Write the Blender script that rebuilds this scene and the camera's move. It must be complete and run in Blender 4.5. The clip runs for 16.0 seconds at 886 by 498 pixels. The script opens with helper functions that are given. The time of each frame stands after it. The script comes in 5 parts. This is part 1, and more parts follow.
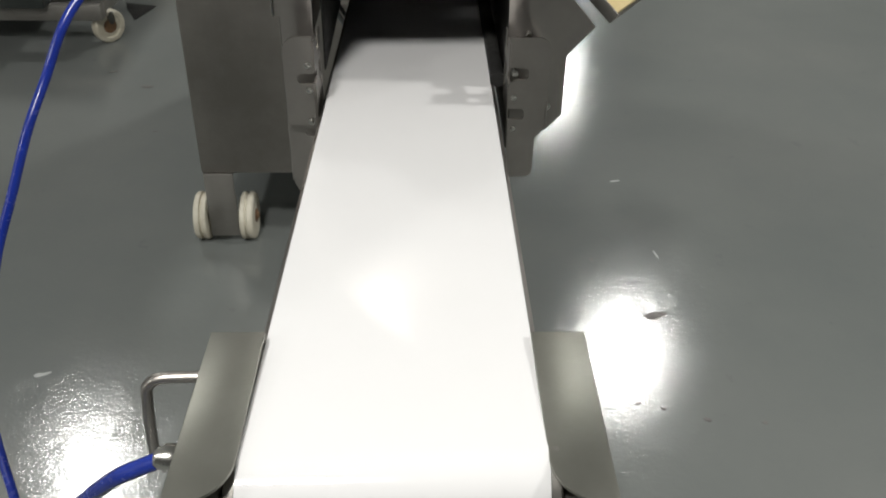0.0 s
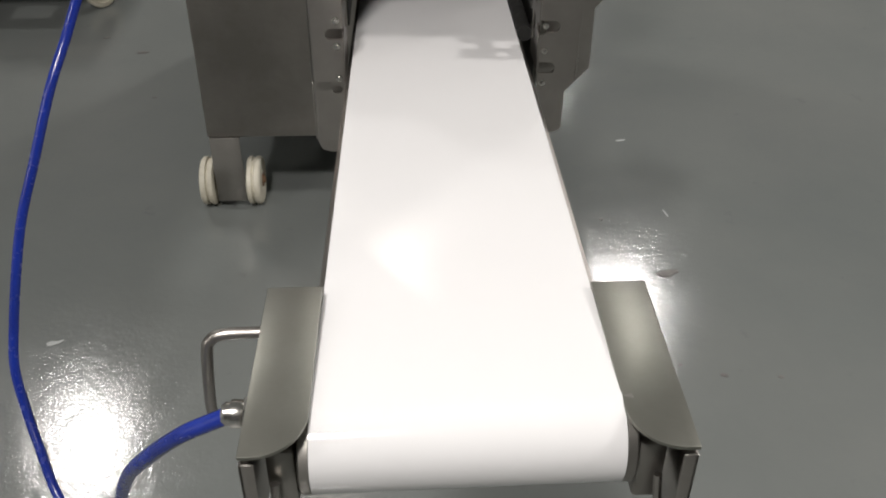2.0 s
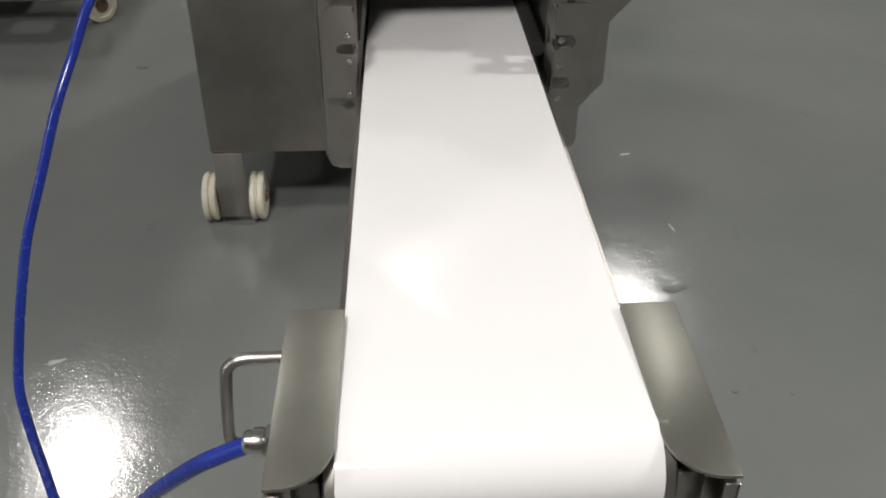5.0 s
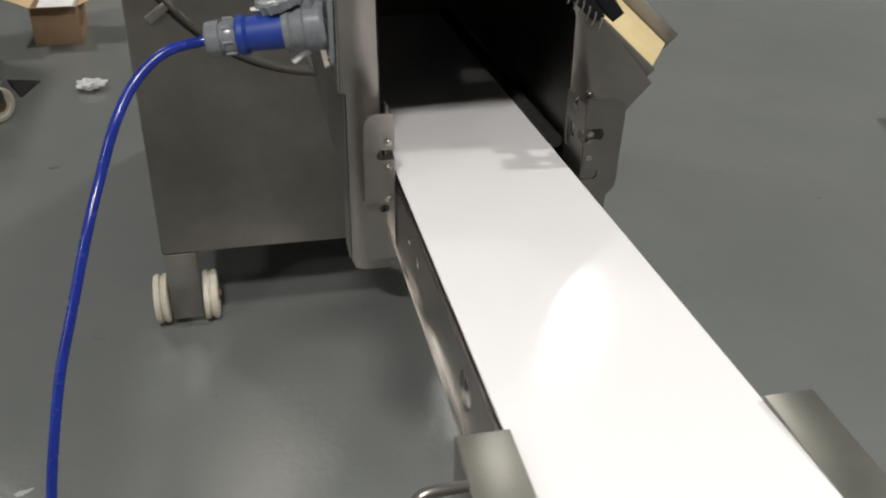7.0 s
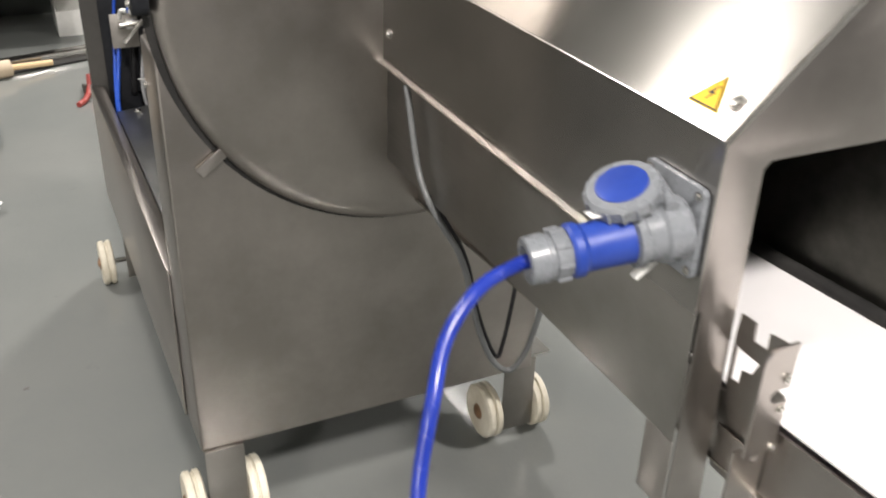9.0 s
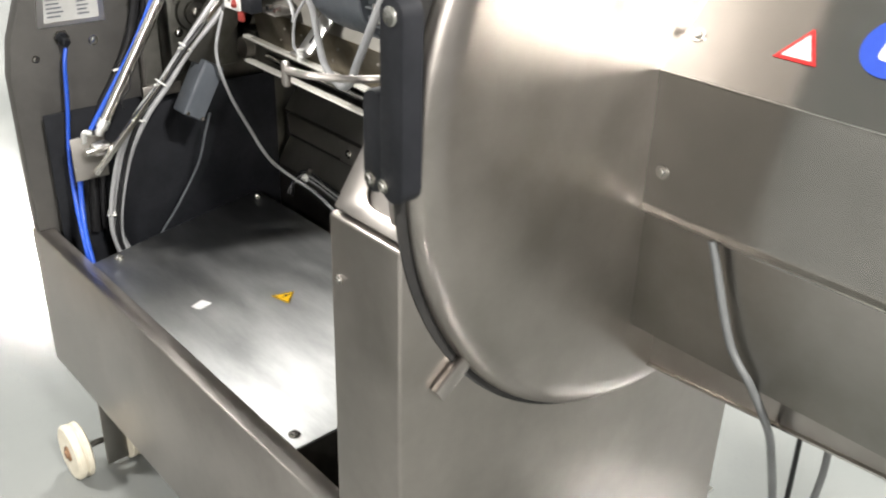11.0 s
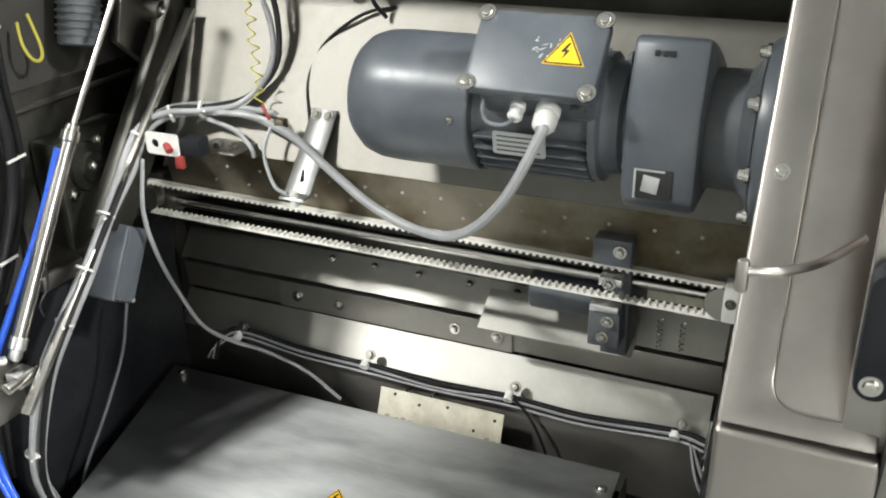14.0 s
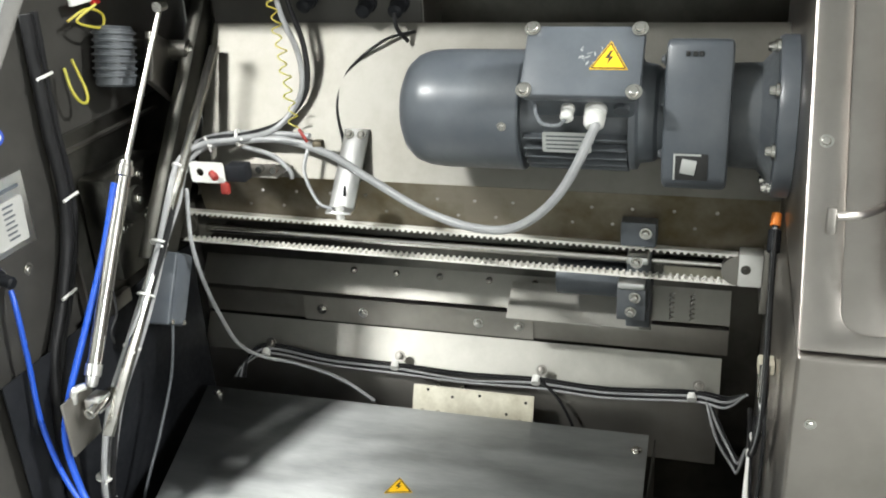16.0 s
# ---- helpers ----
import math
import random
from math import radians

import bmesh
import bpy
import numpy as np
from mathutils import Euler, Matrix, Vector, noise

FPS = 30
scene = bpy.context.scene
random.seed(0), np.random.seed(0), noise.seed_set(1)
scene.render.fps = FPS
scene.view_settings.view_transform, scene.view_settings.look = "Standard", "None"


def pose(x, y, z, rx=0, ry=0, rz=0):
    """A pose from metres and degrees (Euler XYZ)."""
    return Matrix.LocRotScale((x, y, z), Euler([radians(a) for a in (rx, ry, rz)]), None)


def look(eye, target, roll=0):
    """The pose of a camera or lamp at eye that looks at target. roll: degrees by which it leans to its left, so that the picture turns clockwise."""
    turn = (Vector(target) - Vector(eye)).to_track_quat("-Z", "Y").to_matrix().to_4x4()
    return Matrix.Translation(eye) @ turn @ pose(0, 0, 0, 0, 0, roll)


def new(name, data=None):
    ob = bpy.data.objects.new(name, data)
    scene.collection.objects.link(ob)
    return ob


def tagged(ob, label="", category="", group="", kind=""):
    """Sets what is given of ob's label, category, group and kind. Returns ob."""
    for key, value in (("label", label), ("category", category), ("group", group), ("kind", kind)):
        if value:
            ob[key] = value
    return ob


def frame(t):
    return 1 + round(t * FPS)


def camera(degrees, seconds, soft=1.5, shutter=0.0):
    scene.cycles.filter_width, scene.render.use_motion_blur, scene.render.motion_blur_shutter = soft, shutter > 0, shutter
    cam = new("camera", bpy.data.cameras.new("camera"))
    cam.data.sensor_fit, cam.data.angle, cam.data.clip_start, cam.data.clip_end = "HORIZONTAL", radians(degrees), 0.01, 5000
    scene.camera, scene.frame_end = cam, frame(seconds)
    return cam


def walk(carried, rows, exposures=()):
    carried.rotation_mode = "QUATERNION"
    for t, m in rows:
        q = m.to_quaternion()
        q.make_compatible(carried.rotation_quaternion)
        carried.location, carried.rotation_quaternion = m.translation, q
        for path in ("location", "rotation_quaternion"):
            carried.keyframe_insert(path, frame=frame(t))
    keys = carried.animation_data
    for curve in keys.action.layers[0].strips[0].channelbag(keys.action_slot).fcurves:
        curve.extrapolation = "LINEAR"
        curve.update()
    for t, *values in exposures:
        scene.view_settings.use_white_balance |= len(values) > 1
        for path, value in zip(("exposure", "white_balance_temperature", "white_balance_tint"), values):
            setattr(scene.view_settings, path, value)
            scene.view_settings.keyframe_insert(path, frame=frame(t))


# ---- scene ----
cam = camera(50.0, 16.0, soft=2.0, shutter=0.4)

PATH = [
    (0, (0.031, -0.533, 1.66), (0.062, 1.121, 0.536), 0.6),
    (0.5, (-0.006, -0.538, 1.651), (0.066, 1.098, 0.503), 0.2),
    (1, (-0.028, -0.534, 1.644), (0.036, 1.086, 0.472), -0.0),
    (1.5, (-0.037, -0.533, 1.639), (0.031, 1.078, 0.456), 0.5),
    (2, (-0.044, -0.53, 1.639), (0.018, 1.083, 0.459), 0.3),
    (2.5, (-0.045, -0.527, 1.638), (0.026, 1.091, 0.464), 0.8),
    (3, (-0.044, -0.522, 1.634), (0.015, 1.1, 0.466), 0.5),
    (5.5, (-0.099, -0.487, 1.63), (-0.014, 1.147, 0.48), 0.1),
    (6, (-0.152, -0.446, 1.633), (0.025, 1.199, 0.51), 0.0),
    (6.5, (-0.218, -0.419, 1.641), (0.051, 1.251, 0.573), 1.0),
    (7, (-0.355, -0.447, 1.677), (0.009, 1.22, 0.635), 1.1),
    (7.5, (-0.496, -0.318, 1.666), (0.005, 1.338, 0.662), 1.2),
    (8, (-0.667, -0.201, 1.676), (-0.032, 1.429, 0.707), 0.5),
    (8.5, (-0.777, -0.014, 1.669), (-0.09, 1.565, 0.652), 3.0),
    (9, (-0.884, 0.254, 1.688), (-0.121, 1.83, 0.72), 1.9),
    (9.3, (-0.934, 0.363, 1.697), (-0.112, 1.9, 0.716), 3.1),
    (9.5, (-0.989, 0.428, 1.696), (-0.133, 1.953, 0.725), 3.9),
    (9.7, (-1.058, 0.517, 1.68), (-0.165, 2.049, 0.754), 3.0),
    (11.8, (-1.356, 1.468, 1.69), (-0.023, 2.663, 0.799), 0.7),
    (12, (-1.386, 1.532, 1.686), (-0.012, 2.705, 0.828), -0.6),
    (12.2, (-1.412, 1.606, 1.697), (0.001, 2.717, 0.819), -1.3),
    (12.5, (-1.432, 1.682, 1.695), (0.004, 2.767, 0.822), -0.0),
    (13, (-1.415, 1.827, 1.684), (0.086, 2.827, 0.82), -0.9),
    (13.5, (-1.41, 1.934, 1.713), (0.182, 2.808, 0.875), -0.9),
    (14, (-1.453, 2.023, 1.717), (0.198, 2.766, 0.866), -1.1),
    (14.5, (-1.554, 2.109, 1.735), (0.143, 2.757, 0.897), -3.9),
    (15, (-1.639, 2.166, 1.743), (0.084, 2.774, 0.928), -3.6),
    (15.5, (-1.678, 2.189, 1.748), (0.067, 2.746, 0.943), -2.9),
    (16, (-1.689, 2.199, 1.75), (0.054, 2.749, 0.939), -3.4),
]
walk(cam, [(t, look(eye, target, roll)) for t, eye, target, roll in PATH],
     exposures=[(0.0, 0.1, 6350, 8), (2.5, 0.1, 6450, 12), (5.5, 0.1, 6450, 11), (7.0, 0.15, 6450, 11), (7.6, 0.15, 6450, 11), (8.2, 0.6, 6500, 12), (8.6, 0.95, 6500, 13), (9.0, 1.4, 6600, 14),
                (9.7, 1.8, 6650, 16), (11.8, 2.25, 6300, 8), (12.5, 2.1, 6200, 6), (13.0, 2.05, 6250, 7), (13.5, 1.95, 6300, 8), (14.5, 2.1, 6300, 8), (16.0, 2.15, 6250, 7)])

# ---- world and lamps ----
world = bpy.data.worlds.new("world")
world.use_nodes = True
world.node_tree.nodes["Background"].inputs[0].default_value = (0.75, 0.8, 0.85, 1)
world.node_tree.nodes["Background"].inputs[1].default_value = 0.15
scene.world = world
LAMP_Z = 4.67
LAMP_WATTS = 560
# centre, width, length, share of the output
LAMPS = [(2.0, 6.85, 0.50, 0.50, 1.0), (-2.90, 5.25, 0.34, 0.72, 0.62), (2.1, 13.9, 0.46, 0.46, 1.0), (-0.85, -1.6, 0.56, 0.56, 1.0), (4.2, 0.3, 0.56, 0.56, 1.2), (-5.8, -3.35, 0.56, 0.56, 1.0)]


# ---- materials ----
def shader(name):
    m = bpy.data.materials.new(name)
    m.use_nodes = True
    nt = m.node_tree
    return m, nt, nt.nodes["Principled BSDF"]


def ramp(nt, a, b, lo=0.35, hi=0.65):
    r = nt.nodes.new("ShaderNodeValToRGB")
    r.color_ramp.elements[0].position, r.color_ramp.elements[1].position = lo, hi
    r.color_ramp.elements[0].color, r.color_ramp.elements[1].color = (*a, 1), (*b, 1)
    return r


def noise_node(nt, scale, stretch=(1, 1, 1), detail=4, rough=0.6):
    c = nt.nodes.new("ShaderNodeTexCoord")
    mp = nt.nodes.new("ShaderNodeMapping")
    mp.inputs["Scale"].default_value = stretch
    n = nt.nodes.new("ShaderNodeTexNoise")
    n.inputs["Scale"].default_value, n.inputs["Detail"].default_value, n.inputs["Roughness"].default_value = scale, detail, rough
    nt.links.new(c.outputs["Object"], mp.inputs[0])
    nt.links.new(mp.outputs[0], n.inputs["Vector"])
    return n


def rough_range(nt, source, lo, hi):
    r = nt.nodes.new("ShaderNodeMapRange")
    r.inputs["From Min"].default_value, r.inputs["From Max"].default_value = 0.3, 0.7
    r.inputs["To Min"].default_value, r.inputs["To Max"].default_value = lo, hi
    nt.links.new(source, r.inputs["Value"])
    return r


def bump(nt, source, strength, distance=0.001):
    b = nt.nodes.new("ShaderNodeBump")
    b.inputs["Strength"].default_value, b.inputs["Distance"].default_value = strength, distance
    nt.links.new(source, b.inputs["Height"])
    return b


def brushed(name, colour=(0.41, 0.383, 0.358), dark=(0.33, 0.306, 0.284), lo=0.28, hi=0.42, stretch=(6, 6, 160), metal=1.0, grain=0.12, spread=(0, 0, 1), aniso=0.6, smear=(1, 1, 1)):
    """Brushed sheet steel with grain lines and dull smudges."""
    m, nt, p = shader(name)
    fine = noise_node(nt, 6, stretch, 6, 0.7)
    smudge = noise_node(nt, 5.0, smear, 5, 0.65)
    col = ramp(nt, dark, colour)
    nt.links.new(smudge.outputs[0], col.inputs[0])
    nt.links.new(col.outputs[0], p.inputs["Base Color"])
    mix = nt.nodes.new("ShaderNodeMath")
    mix.operation = "ADD"
    half = nt.nodes.new("ShaderNodeMath")
    half.operation = "MULTIPLY"
    half.inputs[1].default_value = 0.5
    nt.links.new(fine.outputs[0], mix.inputs[0])
    nt.links.new(smudge.outputs[0], mix.inputs[1])
    nt.links.new(mix.outputs[0], half.inputs[0])
    rr = rough_range(nt, half.outputs[0], lo, hi)
    nt.links.new(rr.outputs[0], p.inputs["Roughness"])
    b = bump(nt, fine.outputs[0], grain, 0.0006)
    nt.links.new(b.outputs[0], p.inputs["Normal"])
    p.inputs["Metallic"].default_value = metal
    # the highlight spreads across the brushing
    way = nt.nodes.new("ShaderNodeCombineXYZ")
    for i in range(3):
        way.inputs[i].default_value = spread[i]
    p.inputs["Anisotropic"].default_value = aniso
    nt.links.new(way.outputs[0], p.inputs["Tangent"])
    return m


def painted(name, a, b, lo=0.35, hi=0.55, scale=30, metal=0.0, relief=0.1, distance=0.0008, stretch=(1, 1, 1), blotch=(0.35, 0.65), gloss=0.5):
    """Paint, plastic, rubber and the like: two-scale variation of colour and gloss."""
    m, nt, p = shader(name)
    n1, n2 = noise_node(nt, scale, stretch), noise_node(nt, scale / 7, stretch, 5, 0.7)
    col = ramp(nt, a, b, *blotch)
    nt.links.new(n2.outputs[0], col.inputs[0])
    nt.links.new(col.outputs[0], p.inputs["Base Color"])
    rr = rough_range(nt, n1.outputs[0], lo, hi)
    nt.links.new(rr.outputs[0], p.inputs["Roughness"])
    bb = bump(nt, n1.outputs[0], relief, distance)
    nt.links.new(bb.outputs[0], p.inputs["Normal"])
    p.inputs["Metallic"].default_value = metal
    p.inputs["Specular IOR Level"].default_value = gloss
    return m


def epoxy_floor():
    """Grey-green resin floor, scuffed and a little wavy, with fine specks."""
    m, nt, p = shader("floor_resin")
    big, mid, fine = noise_node(nt, 0.9, detail=6), noise_node(nt, 9, detail=6, rough=0.7), noise_node(nt, 120, detail=3)
    scratch = noise_node(nt, 38, (1, 1, 1), 3, 0.6)
    c1 = ramp(nt, (0.150, 0.162, 0.156), (0.185, 0.192, 0.183), 0.3, 0.7)
    nt.links.new(big.outputs[0], c1.inputs[0])
    speck = ramp(nt, (0.55, 0.55, 0.55), (1, 1, 1), 0.27, 0.36)
    nt.links.new(mid.outputs[0], speck.inputs[0])
    mul = nt.nodes.new("ShaderNodeMixRGB")
    mul.blend_type, mul.inputs[0].default_value = "MULTIPLY", 0.35
    nt.links.new(c1.outputs[0], mul.inputs[1])
    nt.links.new(speck.outputs[0], mul.inputs[2])
    nt.links.new(mul.outputs[0], p.inputs["Base Color"])
    rr = rough_range(nt, mid.outputs[0], 0.08, 0.15)
    nt.links.new(rr.outputs[0], p.inputs["Roughness"])
    add = nt.nodes.new("ShaderNodeMath")
    add.operation = "ADD"
    nt.links.new(mid.outputs[0], add.inputs[0])
    nt.links.new(scratch.outputs[0], add.inputs[1])
    b1 = bump(nt, add.outputs[0], 0.40, 0.0014)
    b2 = bump(nt, fine.outputs[0], 0.42, 0.0007)
    nt.links.new(b1.outputs[0], b2.inputs["Normal"])
    nt.links.new(b2.outputs[0], p.inputs["Normal"])
    return m


FLOOR = epoxy_floor()
STEEL = brushed("steel_upright")
STEEL_Y = brushed("steel_long_sheet", (0.32, 0.305, 0.285), (0.26, 0.25, 0.23), stretch=(30, 2, 30), grain=0.02)
STEEL_ROOF = brushed("steel_sloped_sheet", (0.36, 0.345, 0.325), (0.31, 0.30, 0.28), 0.20, 0.24, (30, 2, 30), grain=0.006, spread=(0.733, 0, 0.68), aniso=0.97)
STEEL_FRONT = brushed("steel_front_sheet", (0.365, 0.337, 0.312), (0.29, 0.267, 0.245), aniso=0.15)
STEEL_PANEL = brushed("steel_panel_sheet", (0.30, 0.29, 0.265), (0.22, 0.21, 0.185), 0.50, 0.62, (4, 60, 60), grain=0.15, spread=(0.49, 0, 0.87), aniso=0.6)
STEEL_DULL = brushed("steel_dull", (0.33, 0.315, 0.29), (0.26, 0.245, 0.225), 0.38, 0.52)
STEEL_GUARD = brushed("steel_guard_plate", (0.32, 0.315, 0.28), (0.26, 0.255, 0.225), 0.36, 0.52, (50, 50, 50), spread=(1, 0, 0), aniso=0.2)
STEEL_PLATE = brushed("steel_base_plate", (0.47, 0.48, 0.475), (0.33, 0.34, 0.335), 0.36, 0.58, (70, 3, 70), grain=0.2, spread=(1, 0, 0), aniso=0.84, smear=(2.8, 0.7, 1))
STEEL_SLOPE = brushed("steel_back_sheet", (0.52, 0.51, 0.47), (0.40, 0.39, 0.355), 0.46, 0.60, (4, 60, 60), grain=0.15, spread=(0.49, 0, 0.87), aniso=0.7)
STEEL_RAIL = brushed("steel_rail", (0.46, 0.44, 0.40), (0.34, 0.325, 0.295), 0.44, 0.58, (4, 60, 60), grain=0.12, spread=(0, 0, 1), aniso=0.5)
# sheet steel darkened well below the outer sheets: cabinet shade put into its colour
STEEL_END = brushed("steel_end_shaded", (0.085, 0.082, 0.075), (0.058, 0.056, 0.052), 0.48, 0.62, metal=0.6)
# darkened copy of the steel; carries the shade inside cabinet and tunnel
STEEL_DARK = brushed("steel_darkened", (0.15, 0.145, 0.13), (0.07, 0.07, 0.062), 0.36, 0.56, (8, 60, 60))
STEEL_SHINE = brushed("steel_polished", (0.60, 0.585, 0.55), (0.50, 0.485, 0.455), 0.16, 0.28, (40, 40, 4), grain=0.05, aniso=0.2)
STEEL_STAIN = brushed("steel_stained", (0.25, 0.225, 0.18), (0.10, 0.075, 0.03), 0.36, 0.58, (4, 4, 12), grain=0.2)
ALU = brushed("aluminium", (0.72, 0.72, 0.71), (0.60, 0.60, 0.59), 0.28, 0.4, (20, 20, 20), grain=0.06)
BELT = painted("belt_white", (0.79, 0.775, 0.775), (0.82, 0.805, 0.805), 0.09, 0.10, 14, relief=0.003, blotch=(0.2, 0.8))
CREAM = painted("castor_nylon", (0.52, 0.47, 0.36), (0.72, 0.68, 0.57), 0.4, 0.6, 60, relief=0.15)
RUST = painted("rusty_hub", (0.10, 0.06, 0.03), (0.22, 0.12, 0.06), 0.6, 0.8, 50, relief=0.4)
BLUE = painted("blue_cable", (0.008, 0.022, 0.21), (0.013, 0.034, 0.29), 0.18, 0.3, 80, relief=0.05)
BLUE_CAP = painted("blue_plastic", (0.010, 0.036, 0.24), (0.02, 0.056, 0.32), 0.35, 0.5, 60)
BLUE_AIR = painted("blue_air_hose", (0.014, 0.065, 0.42), (0.02, 0.09, 0.50), 0.25, 0.4, 60)
HOSE_GREY = painted("grey_hose_rubber", (0.10, 0.105, 0.105), (0.14, 0.146, 0.146), 0.3, 0.5, 50)
GREY_PLASTIC = painted("grey_plastic", (0.15, 0.162, 0.175), (0.21, 0.222, 0.238), 0.20, 0.36, 50)
MOTOR = painted("motor_paint", (0.0738, 0.0836, 0.0968), (0.0984, 0.1091, 0.123), 0.28, 0.42, 70, relief=0.12)
MOTOR_DARK = painted("motor_casting", (0.0574, 0.064, 0.0722), (0.0902, 0.0984, 0.1066), 0.38, 0.55, 90, relief=0.3)
CABLE_GREY = painted("cable_grey", (0.26, 0.265, 0.27), (0.36, 0.365, 0.37), 0.35, 0.5, 60)
CABLE_BLACK = painted("cable_black", (0.010, 0.010, 0.011), (0.020, 0.020, 0.021), 0.35, 0.5, 60, gloss=0.2)
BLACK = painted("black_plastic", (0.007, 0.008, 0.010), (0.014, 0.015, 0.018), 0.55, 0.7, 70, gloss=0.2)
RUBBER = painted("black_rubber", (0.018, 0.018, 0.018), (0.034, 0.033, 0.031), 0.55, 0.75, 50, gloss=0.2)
WHITE_PLASTIC = painted("white_plastic", (0.66, 0.66, 0.63), (0.78, 0.78, 0.75), 0.35, 0.5, 60)
CONNECTOR = painted("cream_connector", (0.45, 0.42, 0.32), (0.66, 0.63, 0.52), 0.4, 0.6, 90, relief=0.3)
YELLOW = painted("sign_yellow", (0.80, 0.46, 0.01), (0.86, 0.53, 0.02), 0.3, 0.45, 60, relief=0.02)
SIGN_BLACK = painted("sign_black", (0.012, 0.012, 0.012), (0.02, 0.02, 0.02), 0.35, 0.5, 60, relief=0.02)
SIGN_WHITE = painted("sign_white", (0.72, 0.72, 0.70), (0.80, 0.80, 0.78), 0.35, 0.5, 60, relief=0.02)
# white print field, greyed to hold the dim light at the end wall
PLATE_FIELD_DIM = painted("plate_field_dimmed", (0.38, 0.38, 0.365), (0.46, 0.46, 0.44), 0.4, 0.55, 60, relief=0.02)
SIGN_RED = painted("sign_red", (0.55, 0.02, 0.02), (0.66, 0.03, 0.03), 0.35, 0.5, 60, relief=0.02)
SIGN_BLUE = painted("sign_blue", (0.02, 0.06, 0.40), (0.03, 0.08, 0.46), 0.35, 0.5, 60, relief=0.02)
RED_DULL = painted("dull_red_plastic", (0.22, 0.025, 0.02), (0.30, 0.04, 0.03), 0.4, 0.55, 60)
YELLOW_WIRE = painted("yellow_wire", (0.46, 0.36, 0.04), (0.40, 0.40, 0.06), 0.35, 0.5, 60)
ORANGE = painted("orange_plastic", (0.70, 0.18, 0.02), (0.78, 0.25, 0.04), 0.35, 0.5, 60)
RACK_WHITE = painted("toothed_belt", (0.78, 0.76, 0.70), (0.86, 0.84, 0.79), 0.35, 0.5, 80, relief=0.2)
CARDBOARD = painted("cardboard", (0.30, 0.19, 0.11), (0.38, 0.25, 0.15), 0.75, 0.9, 40, relief=0.2)
CARD_LIGHT = painted("cardboard_inside", (0.55, 0.40, 0.22), (0.62, 0.46, 0.27), 0.75, 0.9, 40, relief=0.2)
FOAM = painted("packing_foam", (0.66, 0.52, 0.26), (0.74, 0.61, 0.35), 0.7, 0.9, 80, relief=0.3)
PAPER = painted("paper_white", (0.68, 0.68, 0.67), (0.80, 0.80, 0.79), 0.6, 0.8, 60, relief=0.3)
KRAFT = painted("kraft_roll", (0.42, 0.34, 0.24), (0.55, 0.46, 0.34), 0.6, 0.8, 30, relief=0.2)
DARK_PAINT = painted("dark_machine_paint", (0.03, 0.035, 0.033), (0.055, 0.06, 0.055), 0.45, 0.65, 20)
MARK = painted("floor_scuff", (0.07, 0.065, 0.06), (0.14, 0.13, 0.12), 0.45, 0.65, 60)
CHIP = painted("floor_chip", (0.30, 0.31, 0.30), (0.42, 0.43, 0.42), 0.35, 0.5, 60, relief=0.5)
WALL = painted("wall_panel_white", (0.76, 0.77, 0.76), (0.83, 0.84, 0.83), 0.45, 0.6, 6)
# for the unseen south wall, dark so the front steel reflects less
WALL_DARK = painted("wall_panel_dark", (0.10, 0.105, 0.105), (0.14, 0.145, 0.145), 0.5, 0.65, 6)
CEILING = painted("ceiling_grey", (0.66, 0.67, 0.67), (0.74, 0.75, 0.75), 0.6, 0.8, 4)
glow, nt_, p_ = shader("lamp_diffuser")
p_.inputs["Emission Color"].default_value, p_.inputs["Emission Strength"].default_value = (1, 0.97, 0.92, 1), 6.0

# ---- mesh helpers ----
WORLD = {}


def thing(name, base, label, category, group="", kind=""):
    ob = tagged(new(name), label, category, group, kind)
    ob.location = base
    WORLD[ob] = Matrix.Translation(base)
    return ob


def mesh_of(name, bm, material, angle=32):
    bmesh.ops.recalc_face_normals(bm, faces=bm.faces)
    me = bpy.data.meshes.new(name)
    bm.to_mesh(me)
    bm.free()
    me.polygons.foreach_set("use_smooth", [True] * len(me.polygons))
    me.set_sharp_from_angle(angle=radians(angle))
    me.materials.append(material)
    return me


def part(name, bm, material, parent=None, label=""):
    ob = new(name, mesh_of(name, bm, material))
    WORLD[ob] = Matrix.Identity(4)
    if label:
        ob["label"] = label
    if parent:
        ob.parent = parent
        ob.matrix_parent_inverse = WORLD[parent].inverted()
    return ob


def solo(name, bm, material, label, category, group="", kind=""):
    return tagged(part(name, bm, material), label, category, group, kind)


def box(bm, x0, x1, y0, y1, z0, z1, bevel=0.0015, m=None, seg=2):
    vs = [bm.verts.new(Vector(c)) for c in ((x0, y0, z0), (x1, y0, z0), (x1, y1, z0), (x0, y1, z0), (x0, y0, z1), (x1, y0, z1), (x1, y1, z1), (x0, y1, z1))]
    fs = [bm.faces.new([vs[i] for i in q]) for q in ((0, 3, 2, 1), (4, 5, 6, 7), (0, 1, 5, 4), (1, 2, 6, 5), (2, 3, 7, 6), (3, 0, 4, 7))]
    if m is not None:
        bmesh.ops.transform(bm, matrix=m, verts=vs)
    if bevel > 0:
        es = list({e for f in fs for e in f.edges})
        bmesh.ops.bevel(bm, geom=es, offset=bevel, segments=seg, affect="EDGES", profile=0.5)
    return bm


def boxes(*rows, bevel=0.0015):
    bm = bmesh.new()
    for r in rows:
        box(bm, *r, bevel=bevel)
    return bm


def lift(axis, u, v, w):
    return Vector({"x": (w, u, v), "y": (u, w, v), "z": (u, v, w)}[axis])


